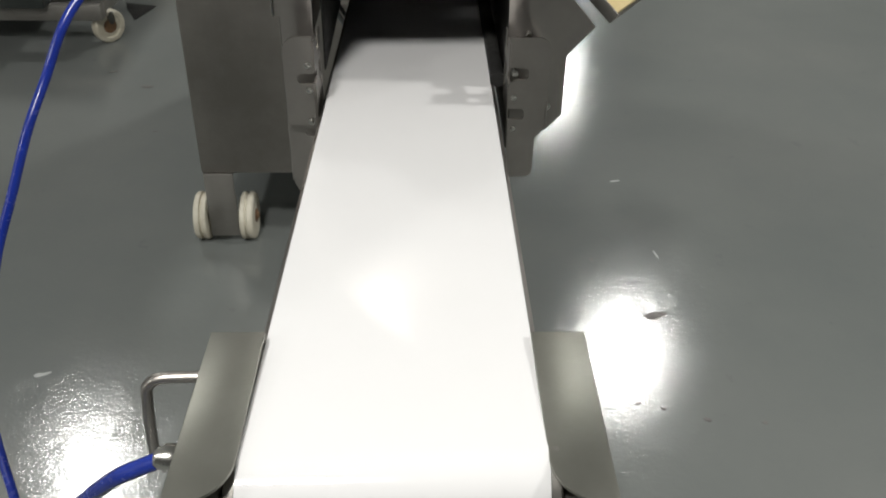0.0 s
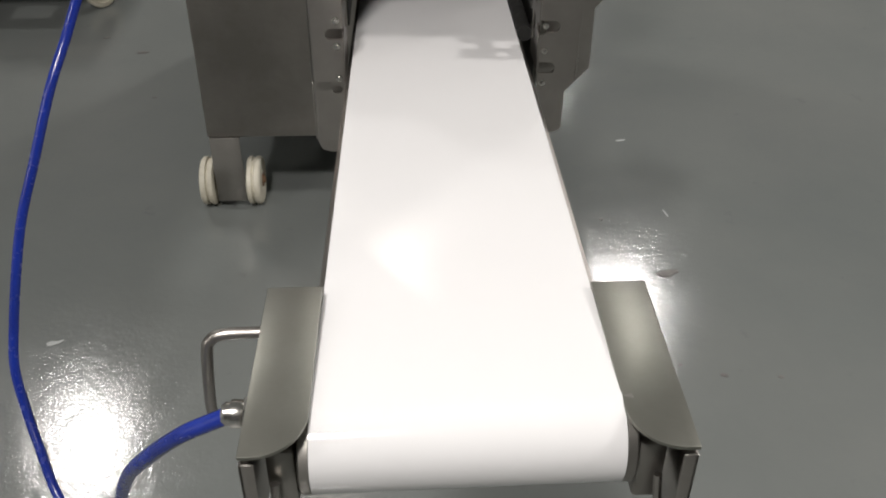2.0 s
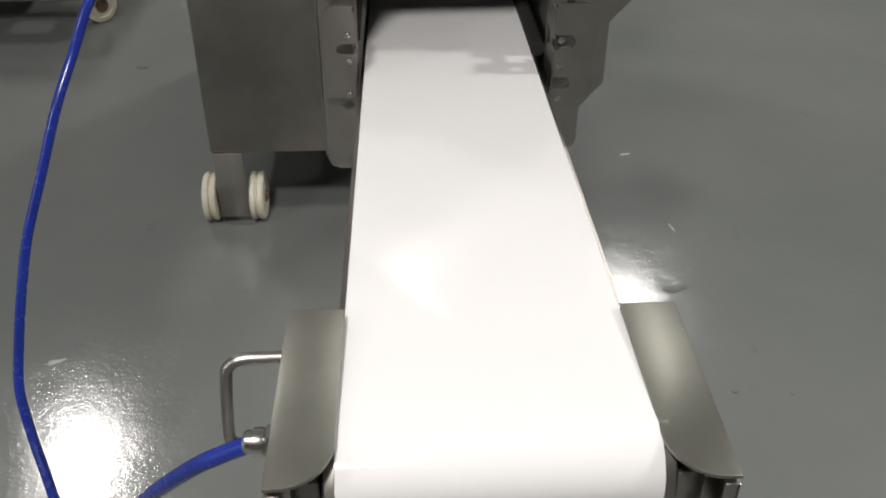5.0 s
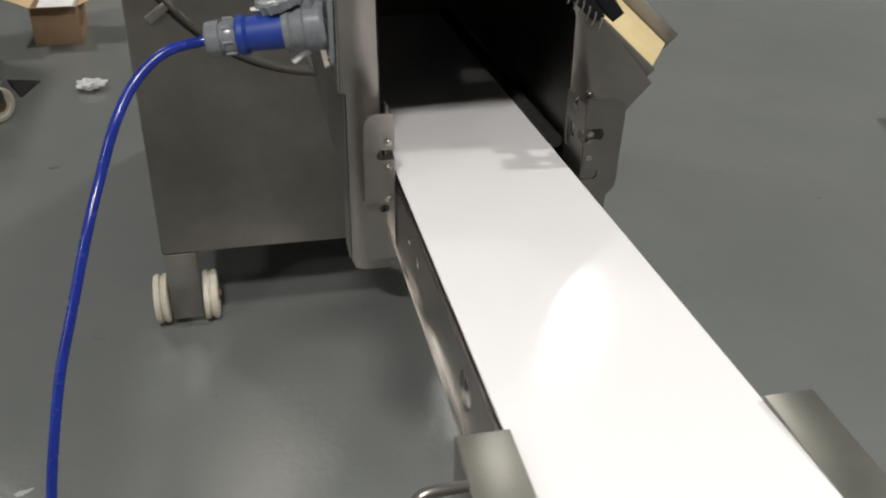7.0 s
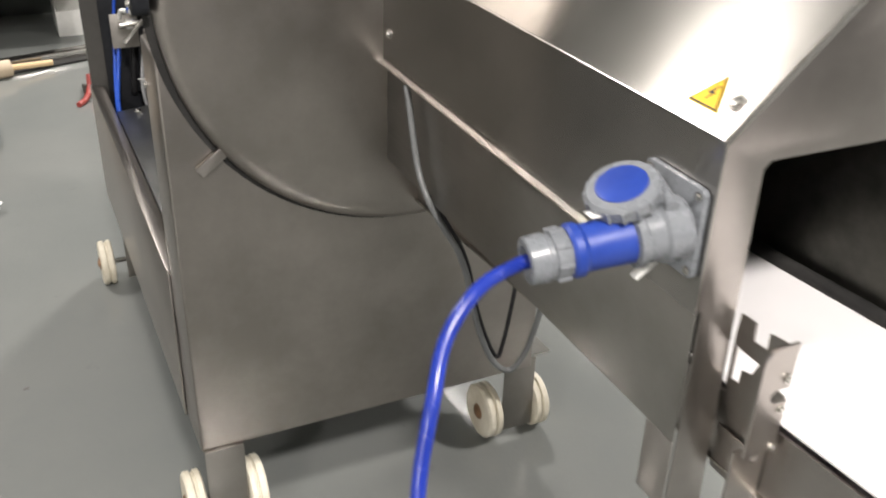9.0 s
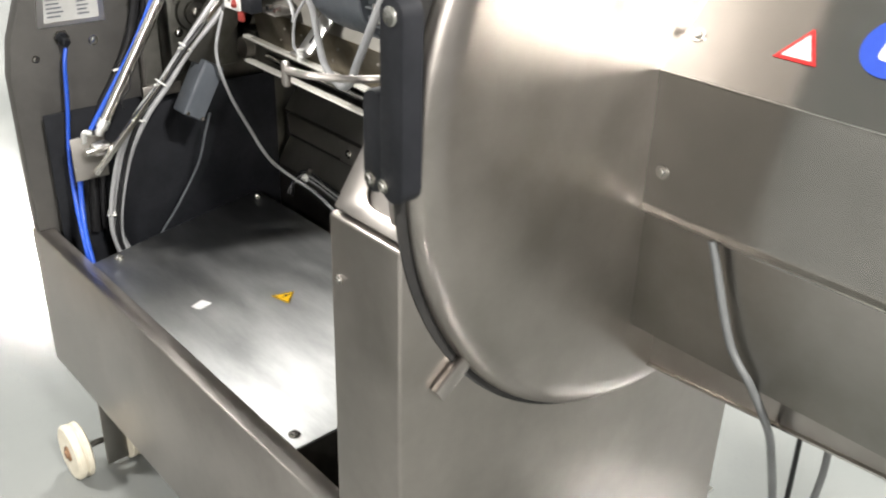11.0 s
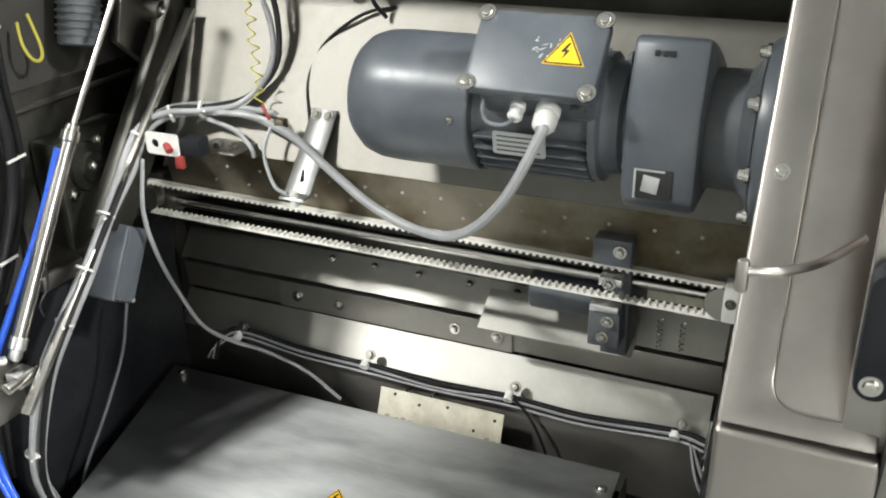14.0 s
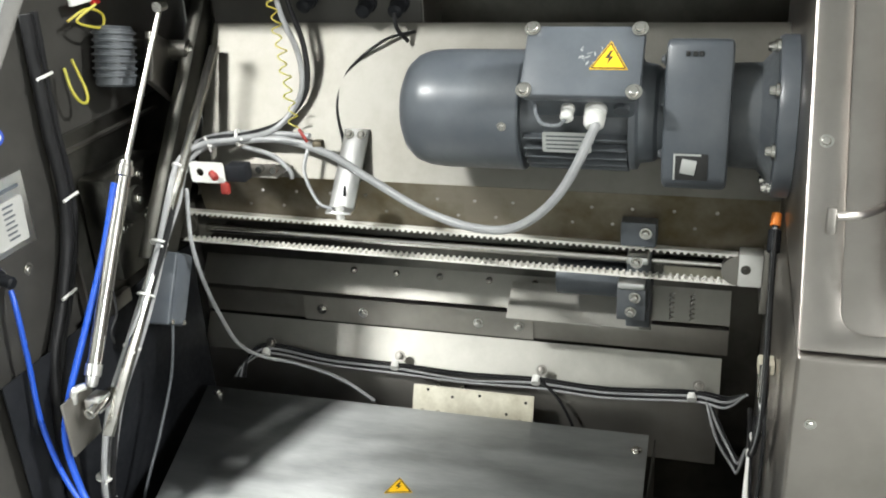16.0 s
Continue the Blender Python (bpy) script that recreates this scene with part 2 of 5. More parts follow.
def prism(pts, axis, a, b, holes=(), bm=None, bevel=0.0):
    """An outline pushed from a to b along an axis, with holes through it. Outline in the two other axes, in x, y, z order."""
    bm = bm or bmesh.new()
    loops, edges = [], []
    for loop in (pts, *holes):
        vs = [bm.verts.new(lift(axis, u, v, a)) for u, v in loop]
        loops.append(vs)
        edges += [bm.edges.new((vs[i], vs[(i + 1) % len(vs)])) for i in range(len(vs))]
    if holes:
        faces = [g for g in bmesh.ops.triangle_fill(bm, use_beauty=True, edges=edges)["geom"] if isinstance(g, bmesh.types.BMFace)]
    else:
        faces = [bm.faces.new(loops[0])]
    out = bmesh.ops.extrude_face_region(bm, geom=faces)["geom"]
    shift = lift(axis, 0, 0, b - a)
    tops = [g for g in out if isinstance(g, bmesh.types.BMVert)]
    bmesh.ops.translate(bm, vec=shift, verts=tops)
    if bevel > 0:
        es = [e for e in bm.edges if len(e.link_faces) == 2 and e.calc_face_angle(0) > 0.6]
        bmesh.ops.bevel(bm, geom=es, offset=bevel, segments=2, affect="EDGES", profile=0.5)
    return bm


def circle(cu, cv, r, n=24, start=0.0, turn=360.0):
    k = n if turn == 360.0 else n - 1
    return [(cu + r * math.cos(radians(start + turn * i / k)), cv + r * math.sin(radians(start + turn * i / k))) for i in range(n)]


def rounded(u0, u1, v0, v1, r, n=5, corners=(1, 1, 1, 1)):
    """Rounded rectangle; corners from (u0, v0) anticlockwise."""
    out = []
    for on, (cu, cv, s, c) in zip(corners, ((u0 + r, v0 + r, 180, (u0, v0)), (u1 - r, v0 + r, 270, (u1, v0)), (u1 - r, v1 - r, 0, (u1, v1)), (u0 + r, v1 - r, 90, (u0, v1)))):
        out += circle(cu, cv, r, n, s, 90.0) if on else [c]
    return out


def rod(p0, p1, r0, r1=None, seg=20, bm=None, bevel=0.0):
    bm = bm or bmesh.new()
    p0, p1 = Vector(p0), Vector(p1)
    r1 = r0 if r1 is None else r1
    q = (p1 - p0).to_track_quat("Z", "Y").to_matrix()
    a = [bm.verts.new(p0 + q @ Vector((r0 * math.cos(2 * math.pi * i / seg), r0 * math.sin(2 * math.pi * i / seg), 0))) for i in range(seg)]
    b = [bm.verts.new(p1 + q @ Vector((r1 * math.cos(2 * math.pi * i / seg), r1 * math.sin(2 * math.pi * i / seg), 0))) for i in range(seg)]
    caps = [bm.faces.new(a[::-1]), bm.faces.new(b)]
    for i in range(seg):
        bm.faces.new((a[i], a[(i + 1) % seg], b[(i + 1) % seg], b[i]))
    if bevel > 0:
        bmesh.ops.bevel(bm, geom=list({e for f in caps for e in f.edges}), offset=bevel, segments=3, affect="EDGES", profile=0.5)
    return bm


def lathe(p0, direction, profile, seg=32, bm=None):
    """A turned body: profile rows (distance along, radius) from p0."""
    bm = bm or bmesh.new()
    p0, d = Vector(p0), Vector(direction).normalized()
    q = d.to_track_quat("Z", "Y").to_matrix()
    rings = []
    for s, r in profile:
        rings.append([bm.verts.new(p0 + d * s + q @ Vector((r * math.cos(2 * math.pi * i / seg), r * math.sin(2 * math.pi * i / seg), 0))) for i in range(seg)])
    for r0, r1 in zip(rings, rings[1:]):
        for i in range(seg):
            bm.faces.new((r0[i], r0[(i + 1) % seg], r1[(i + 1) % seg], r1[i]))
    bm.faces.new(rings[0][::-1])
    bm.faces.new(rings[-1])
    return bm


def spline(pts, n=8):
    """Points on a smooth line through the given ones."""
    P = [Vector(p) for p in pts]
    P = [2 * P[0] - P[1]] + P + [2 * P[-1] - P[-2]]
    out = []
    for i in range(1, len(P) - 2):
        for k in range(n):
            t = k / n
            out.append(0.5 * (2 * P[i] + (P[i + 1] - P[i - 1]) * t + (2 * P[i - 1] - 5 * P[i] + 4 * P[i + 1] - P[i + 2]) * t * t + (3 * P[i] - P[i - 1] - 3 * P[i + 1] + P[i + 2]) * t ** 3))
    return out + [P[-2]]


def tube(pts, r, seg=10, n=8, bm=None, smooth=True):
    bm = bm or bmesh.new()
    line = spline(pts, n) if smooth else [Vector(p) for p in pts]
    up, rings = Vector((0.31, 0.52, 0.8)).normalized(), []
    for i, p in enumerate(line):
        d = (line[min(i + 1, len(line) - 1)] - line[max(i - 1, 0)]).normalized()
        s = d.cross(up).normalized()
        up = s.cross(d).normalized()
        rings.append([bm.verts.new(p + s * r * math.cos(2 * math.pi * k / seg) + up * r * math.sin(2 * math.pi * k / seg)) for k in range(seg)])
    for r0, r1 in zip(rings, rings[1:]):
        for i in range(seg):
            bm.faces.new((r0[i], r0[(i + 1) % seg], r1[(i + 1) % seg], r1[i]))
    bm.faces.new(rings[0][::-1])
    bm.faces.new(rings[-1])
    return bm


def bolt(parent, p, n, r=0.006, h=0.005, material=None, name="bolt"):
    """A bolt head with a rounded cap on a washer."""
    n = Vector(n).normalized()
    bm = rod(Vector(p), Vector(p) + n * h * 0.35, r * 1.45, seg=16)
    rod(Vector(p) + n * h * 0.35, Vector(p) + n * h, r, r * 0.82, seg=10, bm=bm, bevel=r * 0.12)
    return part(name, bm, material or STEEL_SHINE, parent)


def face_frame(centre, normal, up):
    """Matrix whose x, y lie in a face and z points along its normal."""
    z = Vector(normal).normalized()
    x = Vector(up).cross(z).normalized()
    return Matrix.Translation(centre) @ Matrix((x, z.cross(x), z)).transposed().to_4x4()


def warning_sign(parent, centre, normal, up, size):
    """Yellow triangle with a black rim and a black flash."""
    m = face_frame(centre, normal, up)
    h = size * 0.866
    def tri(s, z0, z1):
        bm = prism([(-size / 2 * s, -h / 3 * s), (size / 2 * s, -h / 3 * s), (0, h * 2 / 3 * s)], "z", z0, z1)
        bmesh.ops.transform(bm, matrix=m, verts=bm.verts)
        return bm
    base = part("warning_sign", tri(1.0, 0.0006, 0.0012), YELLOW, parent, "yellow warning triangle")
    part("rim", tri(0.93, 0.0012, 0.0016), SIGN_BLACK, base)
    part("field", tri(0.80, 0.0016, 0.0020), YELLOW, base)
    s = size / 50
    bm = prism([(1 * s, 14 * s), (-6 * s, 2 * s), (-0.5 * s, 2 * s), (-3 * s, -8 * s), (5 * s, 5 * s), (0 * s, 5 * s), (4 * s, 14 * s)], "z", 0.0020, 0.0023)
    bmesh.ops.transform(bm, matrix=m, verts=bm.verts)
    part("flash", bm, SIGN_BLACK, base)
    return base

# ---- setting ----
solo("floor", boxes((-8, 9, -7, 19, -0.2, 0.0), bevel=0), FLOOR, "grey-green glossy resin floor with scuffs and specks", "floor", kind="structure")
solo("wall_west", boxes((-8.2, -8, -7, 19, 0, 5.4), bevel=0), WALL, "plain white hall wall", "wall", kind="structure")
solo("wall_east", boxes((9, 9.2, -7, 19, 0, 5.4), bevel=0), WALL, "plain white hall wall", "wall", kind="structure")
solo("wall_north", boxes((-8.2, 9.2, 19, 19.2, 0, 5.4), bevel=0), WALL, "plain white hall wall", "wall", kind="structure")
# never in view; its dark colour is there to dim the machine's front
solo("wall_south", boxes((-8.2, 9.2, -7.2, -7, 0, 5.4), bevel=0), WALL_DARK, "unseen dark grey wall added to darken steel reflections", "wall", kind="structure")
solo("ceiling", boxes((-8.2, 9.2, -7.2, 19.2, 5.4, 5.6), bevel=0), CEILING, "plain grey hall ceiling", "ceiling", kind="structure")
for lx, ly, wide, long, share in LAMPS:
    lamp = thing("ceiling_lamp", (lx, ly, LAMP_Z), "white hall lamp hung below the ceiling", "lamp", "hall lamps")
    part("housing", boxes((lx - wide / 2 - 0.06, lx + wide / 2 + 0.06, ly - long / 2 - 0.06, ly + long / 2 + 0.06, LAMP_Z + 0.02, LAMP_Z + 0.10), bevel=0.01), WHITE_PLASTIC, lamp)
    for sx in (-wide / 2, wide / 2):
        part("hanger", rod((lx + sx, ly, LAMP_Z + 0.1), (lx + sx, ly, 5.4), 0.006), STEEL, lamp)
    light = bpy.data.lights.new("hall_light", "AREA")
    light.shape, light.size, light.size_y, light.energy, light.color = "RECTANGLE", wide, long, LAMP_WATTS * 0.28 * share, (1.0, 0.97, 0.92)
    lo = new("hall_light", light)
    lo.location = (lx, ly, LAMP_Z)


def blot(cx, cy, w, h, turn, seed):
    rnd = random.Random(seed)
    pts = []
    for i in range(14):
        a, k = 2 * math.pi * i / 14, rnd.uniform(0.55, 1.15)
        u, v = w / 2 * k * math.cos(a), h / 2 * k * math.sin(a)
        c, s = math.cos(radians(turn)), math.sin(radians(turn))
        pts.append((cx + u * c - v * s, cy + u * s + v * c))
    return prism(pts, "z", 0.0, 0.0012)


floor = bpy.data.objects["floor"]
for i, (cx, cy, w, h, turn, mat) in enumerate(((0.67, 1.575, 0.075, 0.035, 15, MARK), (0.53, 1.85, 0.014, 0.016, 0, MARK), (-0.97, 1.33, 0.045, 0.02, 20, CHIP), (0.86, 1.15, 0.016, 0.013, 0, MARK),
        (0.735, 1.88, 0.006, 0.06, 12, CHIP), (0.68, 2.33, 0.04, 0.010, 10, CHIP), (-1.13, 3.1, 0.05, 0.03, 0, MARK), (-1.31, 3.25, 0.04, 0.02, 30, MARK), 
        (0.62, 1.2, 0.012, 0.012, 0, MARK), (0.56, 1.22, 0.02, 0.012, 40, MARK), (0.72, 1.16, 0.022, 0.014, 0, MARK), (-1.0, 2.7, 0.02, 0.012, 0, MARK), (1.7, 2.35, 0.025, 0.02, 0, MARK))):
    part("scuff", blot(cx, cy, w, h, turn, i), mat, floor)

# ---- belt conveyor ----
conveyor = thing("belt_conveyor", (0, 0.9, 0.87), "stainless discharge conveyor with a clean white belt", "conveyor")
BW, BZ, RY, RR = 0.1374, 0.98, 0.063, 0.046


def sloped(bm, k=0.066, lift_by=0.0605, lean=0.027):
    """The conveyor rises a little towards its free end and leans to one side."""
    for v in bm.verts:
        v.co.z += lift_by - k * v.co.y + lean * (v.co.x + 0.10)
    return bm



def belt_loop(y_end, r):
    zc = BZ - RR
    pts = [(y_end, zc + r), (RY + 0.12, zc + r)]
    pts += [(RY + r * math.cos(radians(a)), zc + r * math.sin(radians(a))) for a in range(90, 271, 10)]
    return pts + [(y_end, zc - r)]


outer, inner = belt_loop(1.94, RR), belt_loop(1.94, RR - 0.003)
part("belt", sloped(prism(outer + inner[::-1], "x", -BW, BW)), BELT, conveyor, "smooth white belt")
part("roller", sloped(rod((-0.147, RY, BZ - RR), (0.147, RY, BZ - RR), RR - 0.0035, seg=40)), STEEL_DULL, conveyor)
for s in (-1, 1):
    part("roller_flange", sloped(lathe((s * 0.138, RY, BZ - RR), (s, 0, 0), [(0, 0.044), (0.0, 0.046), (0.008, 0.046), (0.010, 0.043)], 36)), STEEL_DULL, conveyor)
    outline = [(0.14, 0.872), (1.94, 0.872), (1.94, 0.972), (0.14, 0.972)]
    holes = [circle(y, z, r, 18)[::-1] for y, z, r in ((0.385, 0.927, 0.026), (0.688, 0.934, 0.010), (0.756, 0.936, 0.010))]
    side = part("side_plate", sloped(prism(outline, "x", s * 0.139, s * 0.144, holes)), STEEL, conveyor)
    part("lip", sloped(boxes((min(s * 0.139, s * 0.152), max(s * 0.139, s * 0.152), 0.14, 1.94, 0.869, 0.873), bevel=0.001)), STEEL_SHINE, side)
    # folded guard plate beside the roller
    x0, x1 = s * 0.192, s * 0.1365
    pts = [(x0, 0.0), (x0, 0.229), (x1, 0.229)] + [(x1 + s * 0.045 - s * 0.045 * math.cos(radians(a)), 0.05 - 0.05 * math.sin(radians(a))) for a in range(0, 91, 10)]
    guard = part("guard_plate", sloped(prism(pts, "z", 1.033, 1.037, bevel=0.001), 0.02, 0.007, 0.0), STEEL_GUARD, conveyor)
    part("side_flange", boxes((min(x0, x0 - s * 0.004), max(x0, x0 - s * 0.004), 0.0, 0.229, 0.90, 1.0335)), STEEL, guard)
    part("front_flange", boxes((min(x0, x0 - s * 0.013), max(x0, x0 - s * 0.013), 0.0, 0.003, 0.88, 1.0335)), STEEL, guard)
    part("back_flange", boxes((min(x0, x1), max(x0, x1), 0.2265, 0.2295, 0.99, 1.0335)), STEEL, guard)
    part("bearing_block", boxes((min(s * 0.15, s * 0.176), max(s * 0.15, s * 0.176), 0.03, 0.19, 0.945, 1.015), bevel=0.004), STEEL_DULL, conveyor)
    part("hook", tube([(s * 0.168, 0.022, 0.985), (s * 0.170, 0.014, 0.94), (s * 0.166, 0.012, 0.90), (s * 0.160, 0.022, 0.875)], 0.004, 8), STEEL, conveyor)
    bolt(conveyor, (s * 0.146, 0.10, 1.012), (s, -0.4, 0.4), 0.004)
part("handle", tube([(-0.188, 0.171, 1.03), (-0.228, 0.168, 1.031), (-0.241, 0.166, 1.026), (-0.247, 0.166, 1.010), (-0.256, 0.176, 0.930), (-0.254, 0.178, 0.912), (-0.240, 0.180, 0.902), (-0.188, 0.182, 0.900)], 0.006, 12), STEEL, conveyor)
gland = part("cable_gland", rod((-0.1915, 0.087, 1.005), (-0.2, 0.087, 1.005), 0.016, seg=6), STEEL_SHINE, conveyor, "nickel cable gland")
part("nut", lathe((-0.2, 0.087, 1.005), (-1, 0.05, 0), [(0, 0.012), (0.004, 0.0135), (0.012, 0.0135), (0.013, 0.011), (0.018, 0.011), (0.021, 0.009)], 20), STEEL_SHINE, gland)

# ---- tunnel guard over the belt ----
tunnel = thing("tunnel_guard", (0, 1.4, 0.9), "stainless tunnel guard over the conveyor belt", "guard")
FY = 0.957
outline = [(-0.188, 0.772), (-0.203, 0.777), (-0.21, 0.793), (-0.21, 1.103), (-0.2190, 1.104), (-0.2190, 1.3155), (-0.035, 1.478), (0.03, 1.478), (0.13, 1.335), (0.178, 1.235), (0.306, 1.088), (0.262, 1.037), (0.262, 0.93), (0.235, 0.90), (0.172, 0.90),
           (0.170, 0.955), (0.163, 1.08), (0.161, 1.21), (0.145, 1.262), (0.095, 1.283), (-0.151, 1.284), (-0.160, 1.275), (-0.153, 0.80), (-0.138, 0.778), (-0.143, 0.772)]
part("front_frame", prism(outline, "y", FY, FY + 0.004, bevel=0.001), STEEL, tunnel)
part("post_return", boxes((-0.2135, -0.2105, FY + 0.0045, FY + 0.06, 0.795, 0.906)), STEEL, tunnel)
part("inner_return", boxes((-0.1640, -0.1610, FY + 0.004, FY + 0.05, 0.90, 1.282)), STEEL_DULL, tunnel)
part("left_wall", boxes((-0.2135, -0.2105, FY + 0.005, 1.944, 0.9065, 1.11)), STEEL_Y, tunnel)
cover = part("cover", prism([(-0.2225, 1.104), (-0.2225, 1.318), (-0.035, 1.492), (-0.033, 1.489), (-0.2195, 1.3165), (-0.2195, 1.104)], "y", FY - 0.002, 1.944), STEEL_ROOF, tunnel, "folded brushed steel cover")
part("lip", prism([(-0.2225, 1.1145), (-0.2320, 1.1115), (-0.2330, 1.1145), (-0.2225, 1.1175)], "y", 1.05, 1.944), STEEL_SHINE, cover)
part("front_edge", tube([(-0.2225, FY - 0.003, 1.317), (-0.035, FY - 0.003, 1.491)], 0.0035, 8, smooth=False), STEEL_SHINE, cover)
part("side_edge", tube([(-0.2225, FY - 0.002, 1.3175), (-0.2225, 1.944, 1.3175)], 0.0022, 8, smooth=False), STEEL_SHINE, cover)
part("right_cover", prism([(-0.035, 1.492), (0.03, 1.492), (0.13, 1.345), (0.178, 1.24), (0.175, 1.237), (0.127, 1.343), (0.029, 1.489), (-0.034, 1.489)], "y", FY + 0.005, 1.944), STEEL_DULL, tunnel)
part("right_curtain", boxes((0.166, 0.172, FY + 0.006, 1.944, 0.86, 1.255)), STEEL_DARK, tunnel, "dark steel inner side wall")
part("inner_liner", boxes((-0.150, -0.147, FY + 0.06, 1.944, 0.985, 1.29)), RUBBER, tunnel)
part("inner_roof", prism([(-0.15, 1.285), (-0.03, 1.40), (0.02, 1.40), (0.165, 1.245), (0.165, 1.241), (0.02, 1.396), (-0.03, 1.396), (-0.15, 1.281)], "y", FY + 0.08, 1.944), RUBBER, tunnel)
part("roller_bar", rod((0.150, FY + 0.02, 0.985), (0.150, 1.9, 0.925), 0.013), RUBBER, tunnel)
# row of curled fingers along the slanted upper corner of the opening
part("finger_strip", prism([(0.090, 1.293), (0.128, 1.280), (0.158, 1.258), (0.184, 1.238), (0.208, 1.208), (0.192, 1.198), (0.166, 1.222), (0.148, 1.240), (0.122, 1.262), (0.088, 1.274)], "y", FY - 0.0035, FY - 0.0005), BLACK, tunnel, "black strip behind the fingers")
for i in range(11):
    k = i / 10
    fx, fz = 0.094 + 0.108 * k, 1.288 - 0.082 * k ** 1.25
    # darker steel on the fingers stands for the shade they sit in
    part("finger", tube([(fx, FY - 0.005, fz), (fx - 0.003, FY - 0.012, fz - 0.006), (fx - 0.006, FY - 0.012, fz - 0.014), (fx - 0.006, FY - 0.005, fz - 0.020)], 0.0018, 6, 4), STEEL_DULL, tunnel)
bolt(tunnel, (-0.2225, 1.885, 1.175), (-1, 0, 0), 0.007, 0.006)
bolt(tunnel, (-0.176, 1.890, 1.3615), (-0.68, 0, 0.733), 0.007, 0.006)


# catch brackets beside the belt opening: a face plate with notches and a cut-out web
left_catch = part("catch_bracket", prism([(-0.196, 0.956), (-0.150, 0.956), (-0.150, 1.028), (-0.170, 1.028), (-0.176, 1.033), (-0.176, 1.041), (-0.170, 1.046), (-0.150, 1.046), (-0.150, 1.106)] + circle(-0.174, 1.084, 0.022, 7, 90, 90.0), "y", 0.862, 0.866), STEEL, tunnel)
part("web", prism([(0.867, 0.958), (0.9565, 0.958), (0.9565, 1.060), (0.954, 1.089), (0.930, 1.090), (0.928, 1.065), (0.906, 1.067), (0.906, 1.090), (0.867, 1.096), (0.867, 1.046), (0.890, 1.044), (0.890, 1.030), (0.867, 1.028)], "x", -0.150, -0.1475,
     [[(0.951, 1.045), (0.912, 1.043), (0.921, 1.022), (0.937, 1.018), (0.937, 0.998), (0.951, 0.996)]]), STEEL, left_catch)
lower_catch = part("lower_bracket", prism(circle(-0.178, 0.862, 0.020, 7, 180, 90.0) + [(-0.146, 0.842), (-0.146, 0.950), (-0.198, 0.954)], "y", 0.876, 0.880, [circle(-0.163, 0.936, 0.008, 14)[::-1]]), STEEL, tunnel)
part("web", boxes((-0.150, -0.147, 0.8805, 0.9565, 0.855, 0.925)), STEEL, lower_catch)
right_catch = part("catch_bracket", prism([(0.160, 0.860), (0.190, 0.860)] + circle(0.190, 0.875, 0.015, 6, 270, 90.0)[1:] + [(0.205, 0.934), (0.219, 0.950), (0.223, 1.064)] + circle(0.203, 1.086, 0.020, 6, 0, 90.0)
     + [(0.160, 1.106), (0.160, 1.056), (0.186, 1.056), (0.190, 1.050), (0.190, 1.042), (0.186, 1.036), (0.172, 1.036), (0.160, 1.030), (0.160, 0.986), (0.182, 0.986), (0.186, 0.981), (0.186, 0.972), (0.182, 0.967), (0.160, 0.967)], "y", 0.862, 0.866), STEEL, tunnel)
part("web", boxes((0.2205, 0.2235, 0.867, 0.9565, 0.955, 1.06)), STEEL, right_catch)
part("inner_web", prism([(0.867, 0.965), (0.9565, 0.965), (0.9565, 1.088), (0.932, 1.090), (0.930, 1.066), (0.908, 1.066), (0.906, 1.090), (0.867, 1.094), (0.867, 1.046), (0.890, 1.044), (0.890, 1.028), (0.867, 1.026)], "x", 0.1585, 0.1605,
     [[(0.948, 1.045), (0.912, 1.043), (0.912, 1.020), (0.930, 1.016), (0.930, 0.996), (0.948, 0.994)]]), STEEL_DULL, right_catch)
for z in (0.963, 1.018, 1.060):
    bolt(left_catch, (-0.158, 0.861, z), (0, -1, 0), 0.004)
    bolt(right_catch, (0.168, 0.861, z - 0.012), (0, -1, 0), 0.0035)
part("strap", boxes((0.170, 0.176, FY - 0.016, FY, 0.99, 1.05)), STEEL_SHINE, tunnel)
for x, z in ((0.178, 1.065), (0.196, 1.075), (0.178, 1.0), (0.196, 0.99), (0.19, 1.025), (0.235, 0.945)):
    bolt(tunnel, (x, FY, z), (0, -1, 0), 0.0045)
# chute and curved shield at the far side of the tunnel
chute = thing("side_chute", (0.31, 1.18, 1.1), "small steel chute lined with yellowish foam beside the tunnel", "chute")
cm = Matrix.Translation((0.352, 1.185, 1.112)) @ Matrix.Rotation(radians(-33), 4, "Z") @ Matrix.Rotation(radians(38), 4, "Y")
bm = bmesh.new()
for r in ((-0.085, 0.085, -0.080, -0.077, -0.02, 0.004), (-0.085, 0.085, 0.077, 0.080, -0.02, 0.026), (-0.085, 0.085, -0.077, 0.077, -0.022, -0.018)):
    box(bm, *r, bevel=0.0008, m=cm)
part("trough", bm, STEEL_DULL, chute)
bm = bmesh.new()
box(bm, -0.082, 0.080, -0.075, 0.075, -0.018, -0.002, 0.003, cm)
part("foam_lining", bm, FOAM, chute, "pale yellow foam lining")
part("support_arm", boxes((0.173, 0.335, 1.17, 1.20, 1.082, 1.088)), STEEL_DULL, chute)
shield_pts = [(0.120, 1.345), (0.160, 1.300), (0.195, 1.262), (0.226, 1.236), (0.250, 1.204)]
shield_in = [(u - 0.018, v - 0.014) for u, v in shield_pts]
solo("curved_shield", prism(shield_pts + shield_in[::-1], "y", FY + 0.02, 1.12), BLACK, "black curved plastic shield beside the tunnel", "shield")
warning_sign(cover, (-0.1965, 1.019, 1.3425), (-0.68, 0, 0.733), (0.733, 0, 0.68), 0.05)
